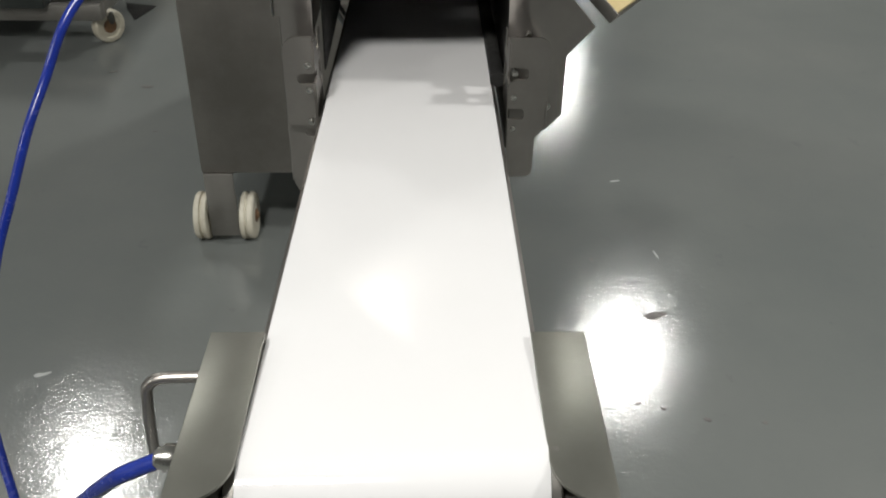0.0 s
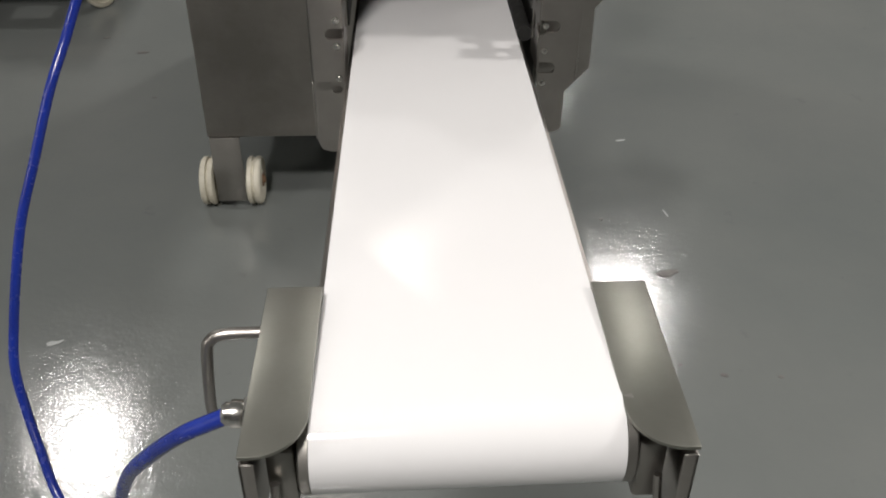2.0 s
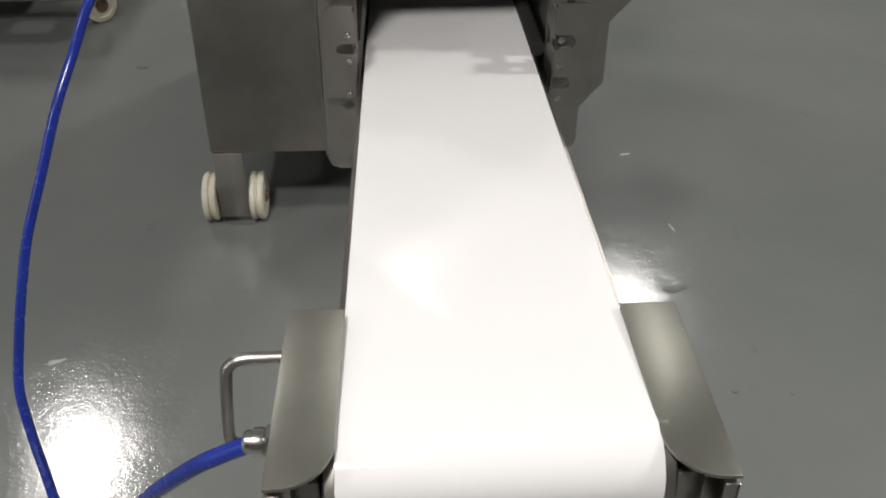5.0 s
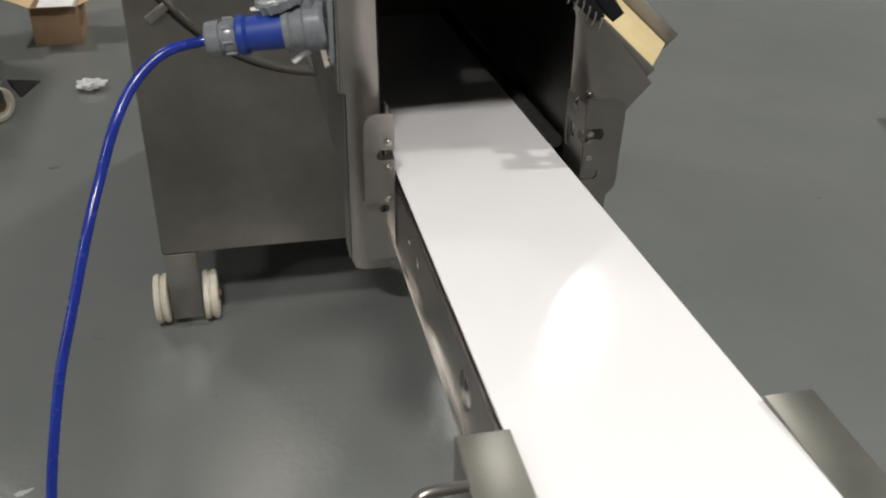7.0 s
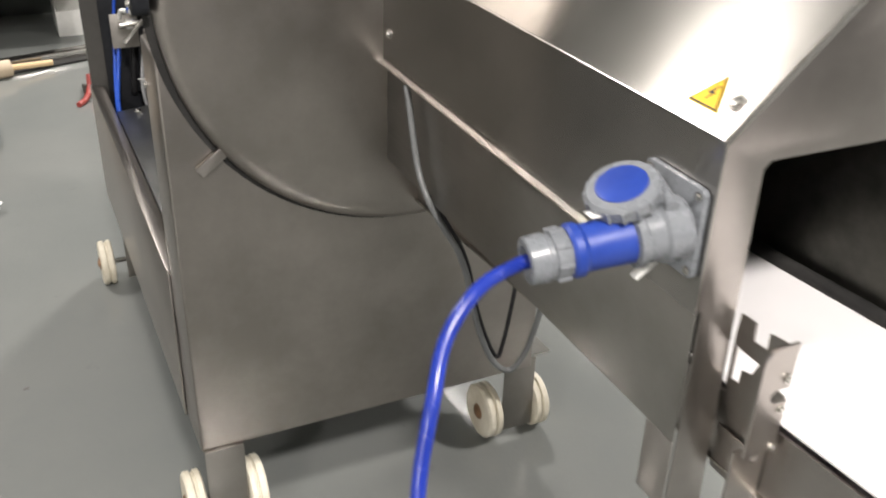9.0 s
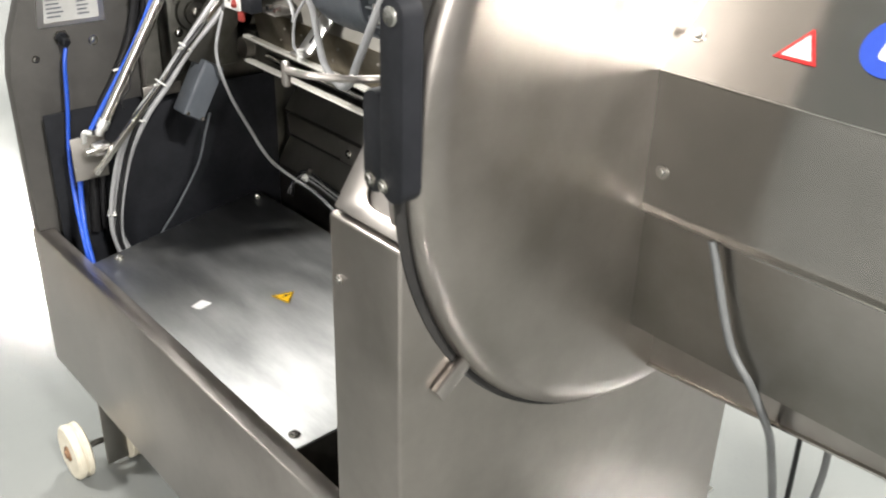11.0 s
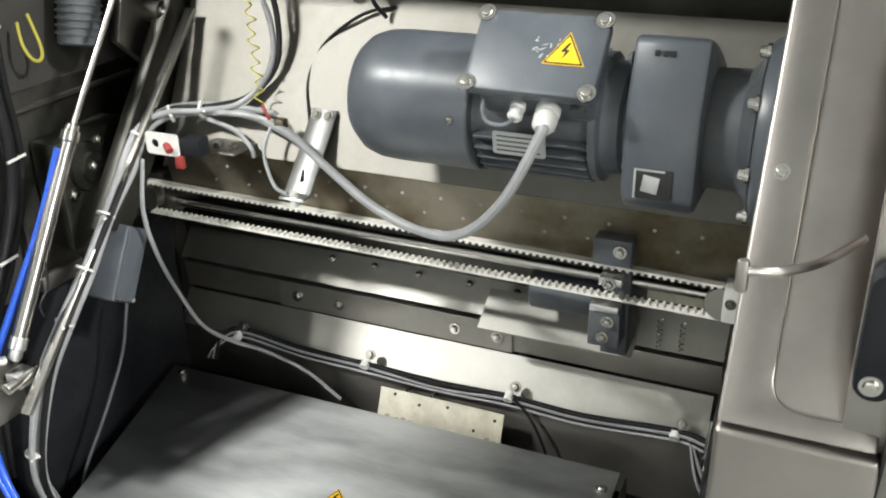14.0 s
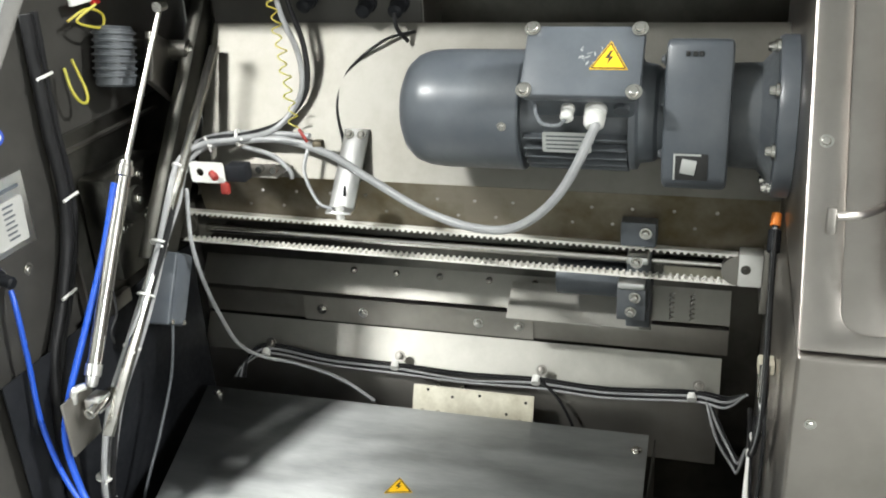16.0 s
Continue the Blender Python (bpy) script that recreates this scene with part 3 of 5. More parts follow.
bolt(cover, (-0.192, 0.982, 1.3465), (-0.68, 0, 0.733), 0.007, 0.005)
# mandatory-action signs further up the cover
m = face_frame((-0.140, 1.635, 1.3947), (-0.68, 0, 0.733), (0.733, 0, 0.68))
bm = prism(circle(0, 0, 0.045, 36), "z", 0.0006, 0.0014)
bmesh.ops.transform(bm, matrix=m, verts=bm.verts)
sign = part("round_sign", bm, SIGN_BLUE, cover, "round blue sign with a white symbol")
bm = prism(rounded(-0.018, 0.018, -0.022, 0.02, 0.008), "z", 0.0014, 0.0018)
bmesh.ops.transform(bm, matrix=m, verts=bm.verts)
part("symbol", bm, SIGN_WHITE, sign)
m = face_frame((-0.165, 1.745, 1.3715), (-0.68, 0, 0.733), (0.733, 0, 0.68))
for s, z, mat in ((0.06, 0.0006, SIGN_RED), (0.042, 0.0012, SIGN_WHITE)):
    bm = prism([(-s / 2, -s * 0.29), (s / 2, -s * 0.29), (0, s * 0.58)], "z", z, z + 0.0006)
    bmesh.ops.transform(bm, matrix=m, verts=bm.verts)
    part("red_sign", bm, mat, cover)

# ---- mains socket, plug and cable ----
socket = thing("wall_socket", (-0.23, 1.01, 1.205), "grey industrial socket with a blue hinged lid on the tunnel guard", "socket")
part("mount_plate", prism(rounded(0.962, 1.068, 1.148, 1.258, 0.008), "x", -0.232, -0.2235, bevel=0.0015), GREY_PLASTIC, socket)
for y in (0.971, 1.059):
    for z in (1.157, 1.249):
        bolt(socket, (-0.232, y, z), (-1, 0, 0), 0.004, 0.003)
axis = Vector((-0.410, 1.014, 1.183)) - Vector((-0.232, 0.985, 1.207))
axis.normalize()
S0 = Vector((-0.232, 0.990, 1.206))
part("body", lathe(S0, axis, [(0, 0.034), (0.006, 0.038), (0.03, 0.038), (0.034, 0.034), (0.052, 0.033), (0.056, 0.036), (0.064, 0.036), (0.066, 0.030)], 28), GREY_PLASTIC, socket)
LN = Vector((-0.40, -0.07, 0.91)).normalized()
LC = Vector((-0.292, 1.020, 1.236))
lid = part("lid", lathe(LC, LN, [(0, 0.036), (0.002, 0.042), (0.016, 0.043), (0.020, 0.040), (0.021, 0.034)], 36), GREY_PLASTIC, socket)
part("lid_centre", lathe(LC + LN * 0.0205, LN, [(0, 0.030), (0.002, 0.0295), (0.003, 0.027)], 32), BLUE_CAP, lid, "bright blue lid centre")
for i in range(16):
    a = 2 * math.pi * i / 16
    q = LN.to_track_quat("Z", "Y").to_matrix()
    c = LC + LN * 0.009 + q @ Vector((0.0425 * math.cos(a), 0.0425 * math.sin(a), 0))
    part("grip", rod(c - LN * 0.007, c + LN * 0.007, 0.0028, seg=6), GREY_PLASTIC, lid)
part("hinge", rod((-0.262, 0.975, 1.240), (-0.250, 1.020, 1.248), 0.008, seg=14), GREY_PLASTIC, socket)
part("latch", rod(S0 + axis * 0.03 + Vector((0, 0, -0.036)), S0 + axis * 0.055 + Vector((0, -0.005, -0.052)), 0.007, 0.005), WHITE_PLASTIC, socket)
plug = thing("mains_plug", S0 + axis * 0.13, "blue industrial plug with a grey cable clamp", "plug")
part("sleeve", lathe(S0 + axis * 0.060, axis, [(0, 0.027), (0.003, 0.029), (0.060, 0.027), (0.066, 0.031), (0.074, 0.031), (0.078, 0.028)], 28), BLUE_CAP, plug)
clamp = part("cable_clamp", lathe(S0 + axis * 0.138, axis, [(0, 0.026), (0.004, 0.0285), (0.018, 0.0285), (0.020, 0.0255), (0.024, 0.0255), (0.026, 0.028), (0.046, 0.027), (0.048, 0.025), (0.0481, 0.018), (0.040, 0.017)], 20), GREY_PLASTIC, plug)
for k in range(8):
    q = axis.to_track_quat("Z", "Y").to_matrix()
    c = S0 + axis * 0.149 + q @ Vector((0.0285 * math.cos(k * math.pi / 4), 0.0285 * math.sin(k * math.pi / 4), 0))
    part("rib", rod(c - axis * 0.008, c + axis * 0.008, 0.003, seg=6), GREY_PLASTIC, clamp)
part("label", boxes((-0.345, -0.32, 1.004, 1.02, 1.2275, 1.2285), bevel=0.0004), SIGN_WHITE, plug)
E0 = S0 + axis * 0.176
solo("power_cable", tube([E0, E0 + axis * 0.02 + Vector((0, 0, -0.002)), (-0.478, 1.004, 1.170), (-0.525, 0.98, 1.136), (-0.558, 0.94, 1.09), (-0.588, 0.903, 1.02), (-0.613, 0.848, 0.955), (-0.644, 0.797, 0.86), (-0.670, 0.752, 0.78), (-0.689, 0.72, 0.70), (-0.707, 0.69, 0.608), (-0.714, 0.66, 0.538), (-0.700, 0.625, 0.474), (-0.675, 0.58, 0.425), (-0.645, 0.53, 0.372),
     (-0.59, 0.47, 0.345), (-0.525, 0.41, 0.41), (-0.455, 0.33, 0.58), (-0.39, 0.23, 0.75), (-0.335, 0.15, 0.87), (-0.272, 0.10, 0.962), (-0.238, 0.09, 0.990), (-0.217, 0.087, 1.003)], 0.0082, 14, 8),
     BLUE, "glossy blue power cable hanging from the plug to the conveyor", "cable")

# ---- slicing machine: cabinet ----
machine = thing("slicing_machine", (-0.2, 2.6, 0.25), "stainless steel slicing machine with its side cabinet open", "machine")
front = part("front_housing", box(bmesh.new(), -0.646, 0.20, 1.947, 2.0985, 0.248, 1.157, bevel=0.006, seg=4), STEEL_FRONT, machine)
# upper housing leans back from the open side
LEAN = 0.66
part("upper_housing", prism([(-0.636, 1.158), (0.50, 1.158), (0.50, 1.85), (-0.636 + LEAN * 0.692, 1.85)], "y", 1.953, 2.098, bevel=0.004), STEEL, machine)
lean_m = Matrix.Translation((-0.636, 0, 1.158)) @ Matrix.Rotation(math.atan(LEAN), 4, "Y") @ Matrix.Translation((0.636, 0, -1.158))
rim_pts = [(1.952, 1.160), (2.096, 1.160), (2.096, 1.95), (2.052, 1.95)] + circle(2.052 - 0.028, 1.182 + 0.028, 0.028, 7, 0, -90.0) + [(1.952, 1.182)]
bm = prism(rim_pts, "x", -0.6415, -0.6365, bevel=0.002)
bmesh.ops.transform(bm, matrix=lean_m, verts=bm.verts)
part("side_rim", bm, STEEL, machine)
part("cover_collar", prism(circle(-0.138, 1.263, 0.500, 72, 110, 150.0) + circle(-0.138, 1.263, 0.460, 40, 260, -150.0), "y", 1.9465, 1.985), STEEL, machine)
CX, CZ, CR = -0.138, 1.263, 0.506
part("round_cover", lathe((CX, 1.9465, CZ), (0, -1, 0), [(0, CR - 0.004), (0.004, CR - 0.001), (0.010, CR - 0.001), (0.019, CR - 0.005), (0.027, CR - 0.014), (0.032, CR - 0.028), (0.034, CR - 0.045), (0.0345, 0.1)], 128), STEEL_FRONT, machine, "large round steel cover")
part("gap_seal", prism(circle(CX - 0.006, CZ + 0.0055, CR + 0.009, 96), "y", 1.9445, 1.9468, [circle(CX, CZ, CR - 0.006, 96)[::-1]]), RUBBER, machine, "dark gap round the cover")
tm = Matrix.Translation((-0.556, 1.9445, 0.952)) @ Matrix.Rotation(radians(52.6), 4, "Y")
part("stop_tab", box(bmesh.new(), -0.012, 0.012, -0.014, 0.0, -0.042, 0.022, 0.003, tm), STEEL, machine)
# black hinge at the side of the round cover
hinge = part("hinge", prism(rounded(1.905, 1.946, 1.238, 1.470, 0.019), "x", -0.677, -0.648, bevel=0.003), BLACK, machine, "black plastic hinge")
part("short_leaf", prism(rounded(1.952, 1.986, 1.236, 1.360, 0.016), "x", -0.671, -0.640, bevel=0.003), BLACK, hinge)
part("web", box(bmesh.new(), -0.670, -0.645, 1.944, 1.956, 1.318, 1.358, 0.003), BLACK, hinge)
part("pin", rod((-0.680, 1.9255, 1.450), (-0.672, 1.9255, 1.450), 0.011, seg=20, bevel=0.002), STEEL_SHINE, hinge)
bolt(hinge, (-0.671, 1.971, 1.253), (-1, 0, 0), 0.007, 0.006)
bolt(hinge, (-0.677, 1.938, 1.256), (-1, 0, 0), 0.006, 0.006)
# bent latch rod on the side
latch = part("latch_rod", tube([(-0.58, 1.995, 1.350), (-0.650, 2.026, 1.353), (-0.690, 2.052, 1.358), (-0.702, 2.066, 1.360), (-0.708, 2.082, 1.361)], 0.0045, 10), STEEL, machine)
part("latch_foot", box(bmesh.new(), -0.712, -0.702, 2.080, 2.091, 1.340, 1.371, 0.004), STEEL, latch)
bolt(machine, (-0.498, 2.078, 1.375), (-0.83, 0, 0.55), 0.006)
bolt(machine, (-0.647, 2.075, 1.065), (-1, 0, 0), 0.005)
# side, sill, bottom, back, top, end
side = part("side_panel", boxes((-0.651, -0.647, 2.092, 3.400, 0.248, 0.632), bevel=0.0008), STEEL, machine)
part("sill", boxes((-0.651, -0.612, 2.099, 3.358, 0.6325, 0.636)), STEEL, side)
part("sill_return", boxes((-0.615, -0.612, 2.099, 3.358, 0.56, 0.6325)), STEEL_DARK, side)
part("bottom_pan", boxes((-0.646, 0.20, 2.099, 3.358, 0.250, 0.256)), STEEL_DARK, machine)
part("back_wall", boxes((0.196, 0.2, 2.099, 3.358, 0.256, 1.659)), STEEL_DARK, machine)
part("roof", boxes((-0.20, 0.304, 2.099, 3.40, 1.66, 1.664)), STEEL, machine)
end_pts = [(-0.6465, 0.248), (0.20, 0.248), (0.20, 1.659), (-0.17, 1.659), (-0.30, 1.522), (-0.40, 1.416), (-0.485, 1.345), (-0.544, 1.279), (-0.60, 1.19), (-0.633, 1.10), (-0.6465, 1.02)]
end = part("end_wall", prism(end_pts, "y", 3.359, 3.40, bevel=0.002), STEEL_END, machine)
# flat dark sheet on the end wall, its colour gives a recess's shade
part("end_recess", boxes((-0.335, 0.06, 3.350, 3.3585, 0.50, 1.275)), STEEL_DARK, end, "dark sheet painted as the shade of a recess")
part("recess_frame", prism([(-0.345, 0.50), (-0.345, 1.235), (-0.33, 1.25), (0.0, 1.25), (0.0, 1.244), (-0.327, 1.244), (-0.338, 1.232), (-0.338, 0.50)], "y", 3.338, 3.350), STEEL_DULL, end)
# added black sheet paints the unlit void low at the far end
part("void_sheet", boxes((-0.60, 0.02, 3.330, 3.334, 0.26, 0.93)), BLACK, end, "black sheet standing in for the dark void")
# castors


def castor(x, y, wheel_r=0.074):
    xl = max(x - 0.045, -0.64)
    c = part("castor", boxes((xl, x + 0.045, y - 0.006, y - 0.0, 0.03, 0.25), (xl, x + 0.045, y + 0.001, y + 0.10, 0.240, 0.247)), STEEL_DULL, machine, "twin-wheel castor on a steel plate")
    for s in (-1, 1):
        x0 = x + s * 0.048
        w = part("wheel", lathe((x0, y + 0.045, wheel_r), (s, 0, 0), [(0, 0.05), (0.001, wheel_r - 0.006), (0.005, wheel_r), (0.016, wheel_r), (0.019, wheel_r - 0.006), (0.023, wheel_r - 0.006), (0.026, wheel_r), (0.038, wheel_r), (0.043, wheel_r - 0.006), (0.043, 0.03)], 36), CREAM, c, "grooved cream nylon wheel")
        part("hub", lathe((x0 + s * 0.043, y + 0.045, wheel_r), (s, 0, 0), [(0, 0.022), (0.003, 0.02), (0.003, 0.012), (0.008, 0.010)], 18), RUST, w, "rusty hub")
    part("axle", rod((x - 0.06, y + 0.045, wheel_r), (x + 0.06, y + 0.045, wheel_r), 0.008), STEEL_DARK, c)
    return c


for x, y in ((-0.597, 1.945), (0.187, 1.985), (-0.628, 3.175), (0.12, 3.175)):
    castor(x, y)
part("cross_foot", boxes((0.02, 0.27, 1.975, 2.06, 0.255, 0.262)), STEEL_SHINE, machine)

# ---- inside the cabinet ----
plate = thing("base_cover_plate", (-0.33, 2.75, 0.615), "flat brushed steel cover plate in the cabinet bottom", "plate")
sheet = part("sheet", prism([(-0.606, 2.286), (-0.075, 2.302), (-0.082, 3.284), (-0.606, 3.146)], "z", 0.617, 0.622, bevel=0.001), STEEL_PLATE, plate)
part("front_skirt", boxes((-0.606, -0.08, 2.288, 2.291, 0.45, 0.617)), STEEL_DARK, plate)
for x in (-0.60, -0.12):
    part("stand", boxes((x, x + 0.02, 2.4, 3.0, 0.256, 0.617)), STEEL_DARK, plate)
for p in ((-0.133, 2.321, 0.622), (-0.545, 3.135, 0.622), (-0.105, 3.245, 0.622), (-0.585, 2.32, 0.622)):
    bolt(plate, p, (0, 0, 1), 0.0075, 0.008)
warning_sign(plate, (-0.339, 2.740, 0.622), (0, 0, 1), (0.97, 0.25, 0), 0.053)
part("sticker", prism([(-0.510, 2.803), (-0.477, 2.813), (-0.487, 2.839), (-0.519, 2.829)], "z", 0.6226, 0.6236), PAPER, plate, "small worn white sticker")

panel = part("sloped_panel", prism([(-0.112, 1.146), (0.040, 1.414), (0.043, 1.412), (-0.109, 1.144)], "y", 2.099, 3.20), STEEL_PANEL, machine, "steep brushed panel behind the motor")
part("panel_lip", prism([(-0.1125, 1.1465), (-0.1095, 1.1475), (-0.075, 1.035), (-0.079, 1.035)], "y", 2.099, 3.21), STEEL_STAIN, machine, "grease-stained perforated strip")
# shaded steel colour again, for the dim space above the panel
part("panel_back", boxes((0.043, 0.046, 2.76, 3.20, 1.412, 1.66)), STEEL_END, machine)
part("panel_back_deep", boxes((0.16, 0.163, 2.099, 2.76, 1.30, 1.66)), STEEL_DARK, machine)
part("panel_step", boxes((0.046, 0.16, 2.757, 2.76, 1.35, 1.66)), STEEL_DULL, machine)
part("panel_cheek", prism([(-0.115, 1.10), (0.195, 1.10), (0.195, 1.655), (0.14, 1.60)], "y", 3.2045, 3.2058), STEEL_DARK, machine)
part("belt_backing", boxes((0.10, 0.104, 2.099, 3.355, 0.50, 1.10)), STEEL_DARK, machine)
rnd = random.Random(4)
for i in range(26):
    y = 2.2 + i * 0.036
    zz = 1.115 - 0.035 * (i % 2)
    x = -0.1125 + (1.1465 - zz) * 0.303
    bolt(machine, (x - 0.001, y, zz), (-0.95, 0, 0.29), 0.0022, 0.0015, STEEL_DULL, "rivet")

# guide beam with bolted strip
beam = thing("guide_beam", (0.06, 2.75, 0.7), "long steel guide beam with a bolted joint strip", "beam")
part("rail", prism([(0.066, 0.737), (0.062, 0.797), (0.10, 0.800), (0.10, 0.737)], "y", 2.162, 3.342, bevel=0.0015), STEEL_RAIL, beam)
part("joint_strip", prism([(0.060, 0.737), (0.056, 0.800), (0.0605, 0.800), (0.0645, 0.737)], "y", 2.560, 3.090), STEEL_RAIL, beam, "bolted joint strip")
for y in (2.590, 2.68, 2.945, 3.045):
    bolt(beam, (0.0575, y, 0.768), (-1, 0, 0.07), 0.008, 0.008)
part("lower_bright_plate", prism([(0.066, 0.730), (0.022, 0.662), (0.025, 0.660), (0.069, 0.728)], "y", 2.172, 3.34), STEEL_SLOPE, beam)
part("lower_plate", boxes((0.020, 0.023, 2.172, 3.34, 0.50, 0.662)), STEEL_DULL, beam)
part("upper_ledge", prism([(0.100, 0.868), (0.055, 0.812), (0.058, 0.810), (0.103, 0.866)], "y", 2.162, 3.342), STEEL_SLOPE, beam)
for y in (2.56, 2.66, 2.77, 2.87, 2.97):
    bolt(beam, (0.088, y, 0.856), (-0.77, 0, 0.63), 0.005, 0.012)
for y in (2.76, 2.705):
    part("stud", rod((0.020, y, 0.632), (-0.006, y, 0.640), 0.004, seg=10), STEEL_SHINE, beam)
# connector strip
strip = thing("terminal_strip", (-0.03, 2.68, 0.6), "stained cream terminal board behind the cover plate", "terminal strip")
board = part("board", prism([(-0.052, 0.590), (-0.026, 0.650), (-0.022, 0.648), (-0.048, 0.588)], "y", 2.543, 2.808, bevel=0.0008), CONNECTOR, strip)
part("rail", boxes((-0.066, -0.040, 2.540, 2.812, 0.580, 0.588)), STEEL_SHINE, strip)
for y, z in ((2.56, 0.636), (2.60, 0.610), (2.66, 0.640), (2.72, 0.632), (2.775, 0.642)):
    x = -0.052 + (z - 0.590) * 0.433
    part("hole", rod((x - 0.0008, y, z), (x + 0.002, y, z - 0.001), 0.0032, seg=10), RUBBER, board)
for i, y in enumerate((2.556, 2.570, 2.735, 2.750, 2.765, 2.785)):
    part("contact", boxes((-0.058, -0.046, y - 0.005, y + 0.005, 0.588, 0.600 + 0.003 * (i % 2)), bevel=0.002), STEEL_SHINE, strip)

# toothed belt drive
drive = thing("toothed_belt_drive", (-0.094, 2.7, 1.01), "pale toothed belt running between two pulleys", "belt drive")
BX0, BX1, YA, YB, ZM, PR = -0.104, -0.088, 2.160, 3.265, 1.010, 0.030


def run(z0, z1, sign):
    """One straight run with square teeth on its inner side."""
    def zz(y):
        return z0 + (z1 - z0) * (y - YA) / (YB - YA)
    outerp = [(YA, zz(YA) + sign * 0.0035), (YB, zz(YB) + sign * 0.0035)]
    pts = []
    n = 92
    for i in range(n):
        y = YB - (YB - YA) * (i + 0.5) / n
        w = (YB - YA) / n / 4
        pts += [(y + w, zz(y)), (y + w * 0.7, zz(y) - sign * 0.0042), (y - w * 0.7, zz(y) - sign * 0.0042), (y - w, zz(y))]
    return prism(outerp + pts, "x", BX0, BX1)


part("upper_run", run(1.036, 1.056, 1), RACK_WHITE, drive)
part("lower_run", run(0.983, 0.995, -1), RACK_WHITE, drive)
for y, z in ((YA, 1.0095), (YB, 1.0255)):
    wheel = part("pulley", lathe((BX0 - 0.004, y, z), (1, 0, 0), [(0, 0.024), (0.0, 0.027), (0.003, 0.027), (0.003, 0.0255), (0.021, 0.0255), (0.021, 0.027), (0.024, 0.027)], 28), STEEL_DULL, drive)
block = part("bearing_block", boxes((-0.118, -0.070, 2.118, 2.158, 0.985, 1.046), bevel=0.002), WHITE_PLASTIC, drive, "white aluminium bearing block")
bolt(block, (-0.118, 2.146, 1.018), (-1, 0, 0), 0.006, 0.003, STEEL_DARK)
part("bracket", boxes((-0.11, 0.10, 2.10, 2.118, 0.93, 1.055)), STEEL_DULL, drive)
part("left_bracket", boxes((-0.085, 0.10, 3.235, 3.295, 0.98, 1.07)), STEEL_DARK, drive)
part("guide_rod", rod((-0.052, 2.12, 0.995), (-0.052, 3.3, 1.002), 0.010), STEEL_SHINE, drive)
carriage = thing("belt_carriage", (-0.09, 2.36, 1.0), "grey carriage block clamped to the toothed belt", "carriage")
part("upper_clamp", boxes((-0.125, -0.06, 2.300, 2.362, 1.052, 1.098), bevel=0.003), MOTOR, carriage)
part("arm", boxes((-0.07, 0.0, 2.31, 2.355, 0.86, 1.05), bevel=0.003), MOTOR_DARK, carriage)
part("belt_grip", boxes((-0.128, -0.083, 2.312, 2.350, 1.018, 1.032), bevel=0.002), ALU, carriage)
part("lower_clamp", boxes((-0.110, -0.04, 2.315, 2.368, 0.895, 0.960), bevel=0.003), MOTOR_DARK, carriage)
part("lower_grip", boxes((-0.114, -0.085, 2.318, 2.366, 0.961, 0.973), bevel=0.002), ALU, carriage)
part("foot_plate", prism([(-0.020, 0.826), (0.052, 0.874), (0.050, 0.878), (-0.022, 0.830)], "y", 2.31, 2.60), STEEL_SLOPE, carriage)
part("motor_tube", rod((-0.02, 2.362, 0.935), (-0.02, 2.492, 0.935), 0.035, seg=28, bevel=0.004), MOTOR, carriage)
for p in ((-0.126, 2.318, 1.080), (-0.129, 2.332, 1.024), (-0.111, 2.335, 0.945), (-0.111, 2.342, 0.915)):
    bolt(carriage, p, (-1, 0, 0), 0.0075, 0.010)
for y in (2.312, 2.350):
    part("stud", rod((-0.09, y, 1.098), (-0.09, y, 1.120), 0.004, seg=10), STEEL_SHINE, carriage)
cream = solo("switch_block", boxes((-0.03, 0.03, 2.18, 2.29, 0.955, 0.99), bevel=0.003), CONNECTOR, "cream plastic switch block behind the belt", "switch")
for y in (2.235, 2.275):
    solo("spring", tube([(0.04 + 0.004 * math.sin(i * 1.3), y + 0.004 * math.cos(i * 1.3), 0.825 + 0.0022 * i) for i in range(28)], 0.0015, 6, 3), STEEL_SHINE, "small bright coil spring", "spring", "springs by the beam")

# ---- geared motor ----
motor = thing("geared_motor", (-0.195, 2.10, 1.317), "grey painted geared motor with terminal box, flange-mounted", "motor")
AX, AZ = -0.195, 1.317
part("fan_cover", lathe((AX, 2.508, AZ), (0, 1, 0), [(0, 0.096), (0.003, 0.098), (0.130, 0.098), (0.160, 0.096), (0.182, 0.089), (0.197, 0.076), (0.206, 0.058), (0.210, 0.04), (0.211, 0.01)], 56), MOTOR, motor, "smooth rounded fan cover")
part("stator", lathe((AX, 2.335, AZ), (0, 1, 0), [(0, 0.070), (0.004, 0.078), (0.168, 0.078), (0.172, 0.080)], 48), MOTOR_DARK, motor)
for k in range(30):
    a = radians(k * 12)
    d, w = Vector((math.cos(a), 0, math.sin(a))), Vector((-math.sin(a), 0, math.cos(a)))
    if d.dot(Vector((-0.7, 0, 0.71))) > 0.62:
        continue
    m = Matrix((Vector((0, 1, 0)), w, d)).transposed().to_4x4()
    m.translation = (AX, 2.42, AZ)
    part("cooling_fin", box(bmesh.new(), -0.080, 0.080, -0.0016, 0.0016, 0.076, 0.0935, 0.0006, m, 1), MOTOR_DARK, motor)
part("end_shield", lathe((AX, 2.284, AZ), (0, 1, 0), [(0, 0.070), (0.012, 0.070), (0.018, 0.076), (0.040, 0.080), (0.044, 0.090), (0.054, 0.090), (0.056, 0.078)], 48), MOTOR, motor)
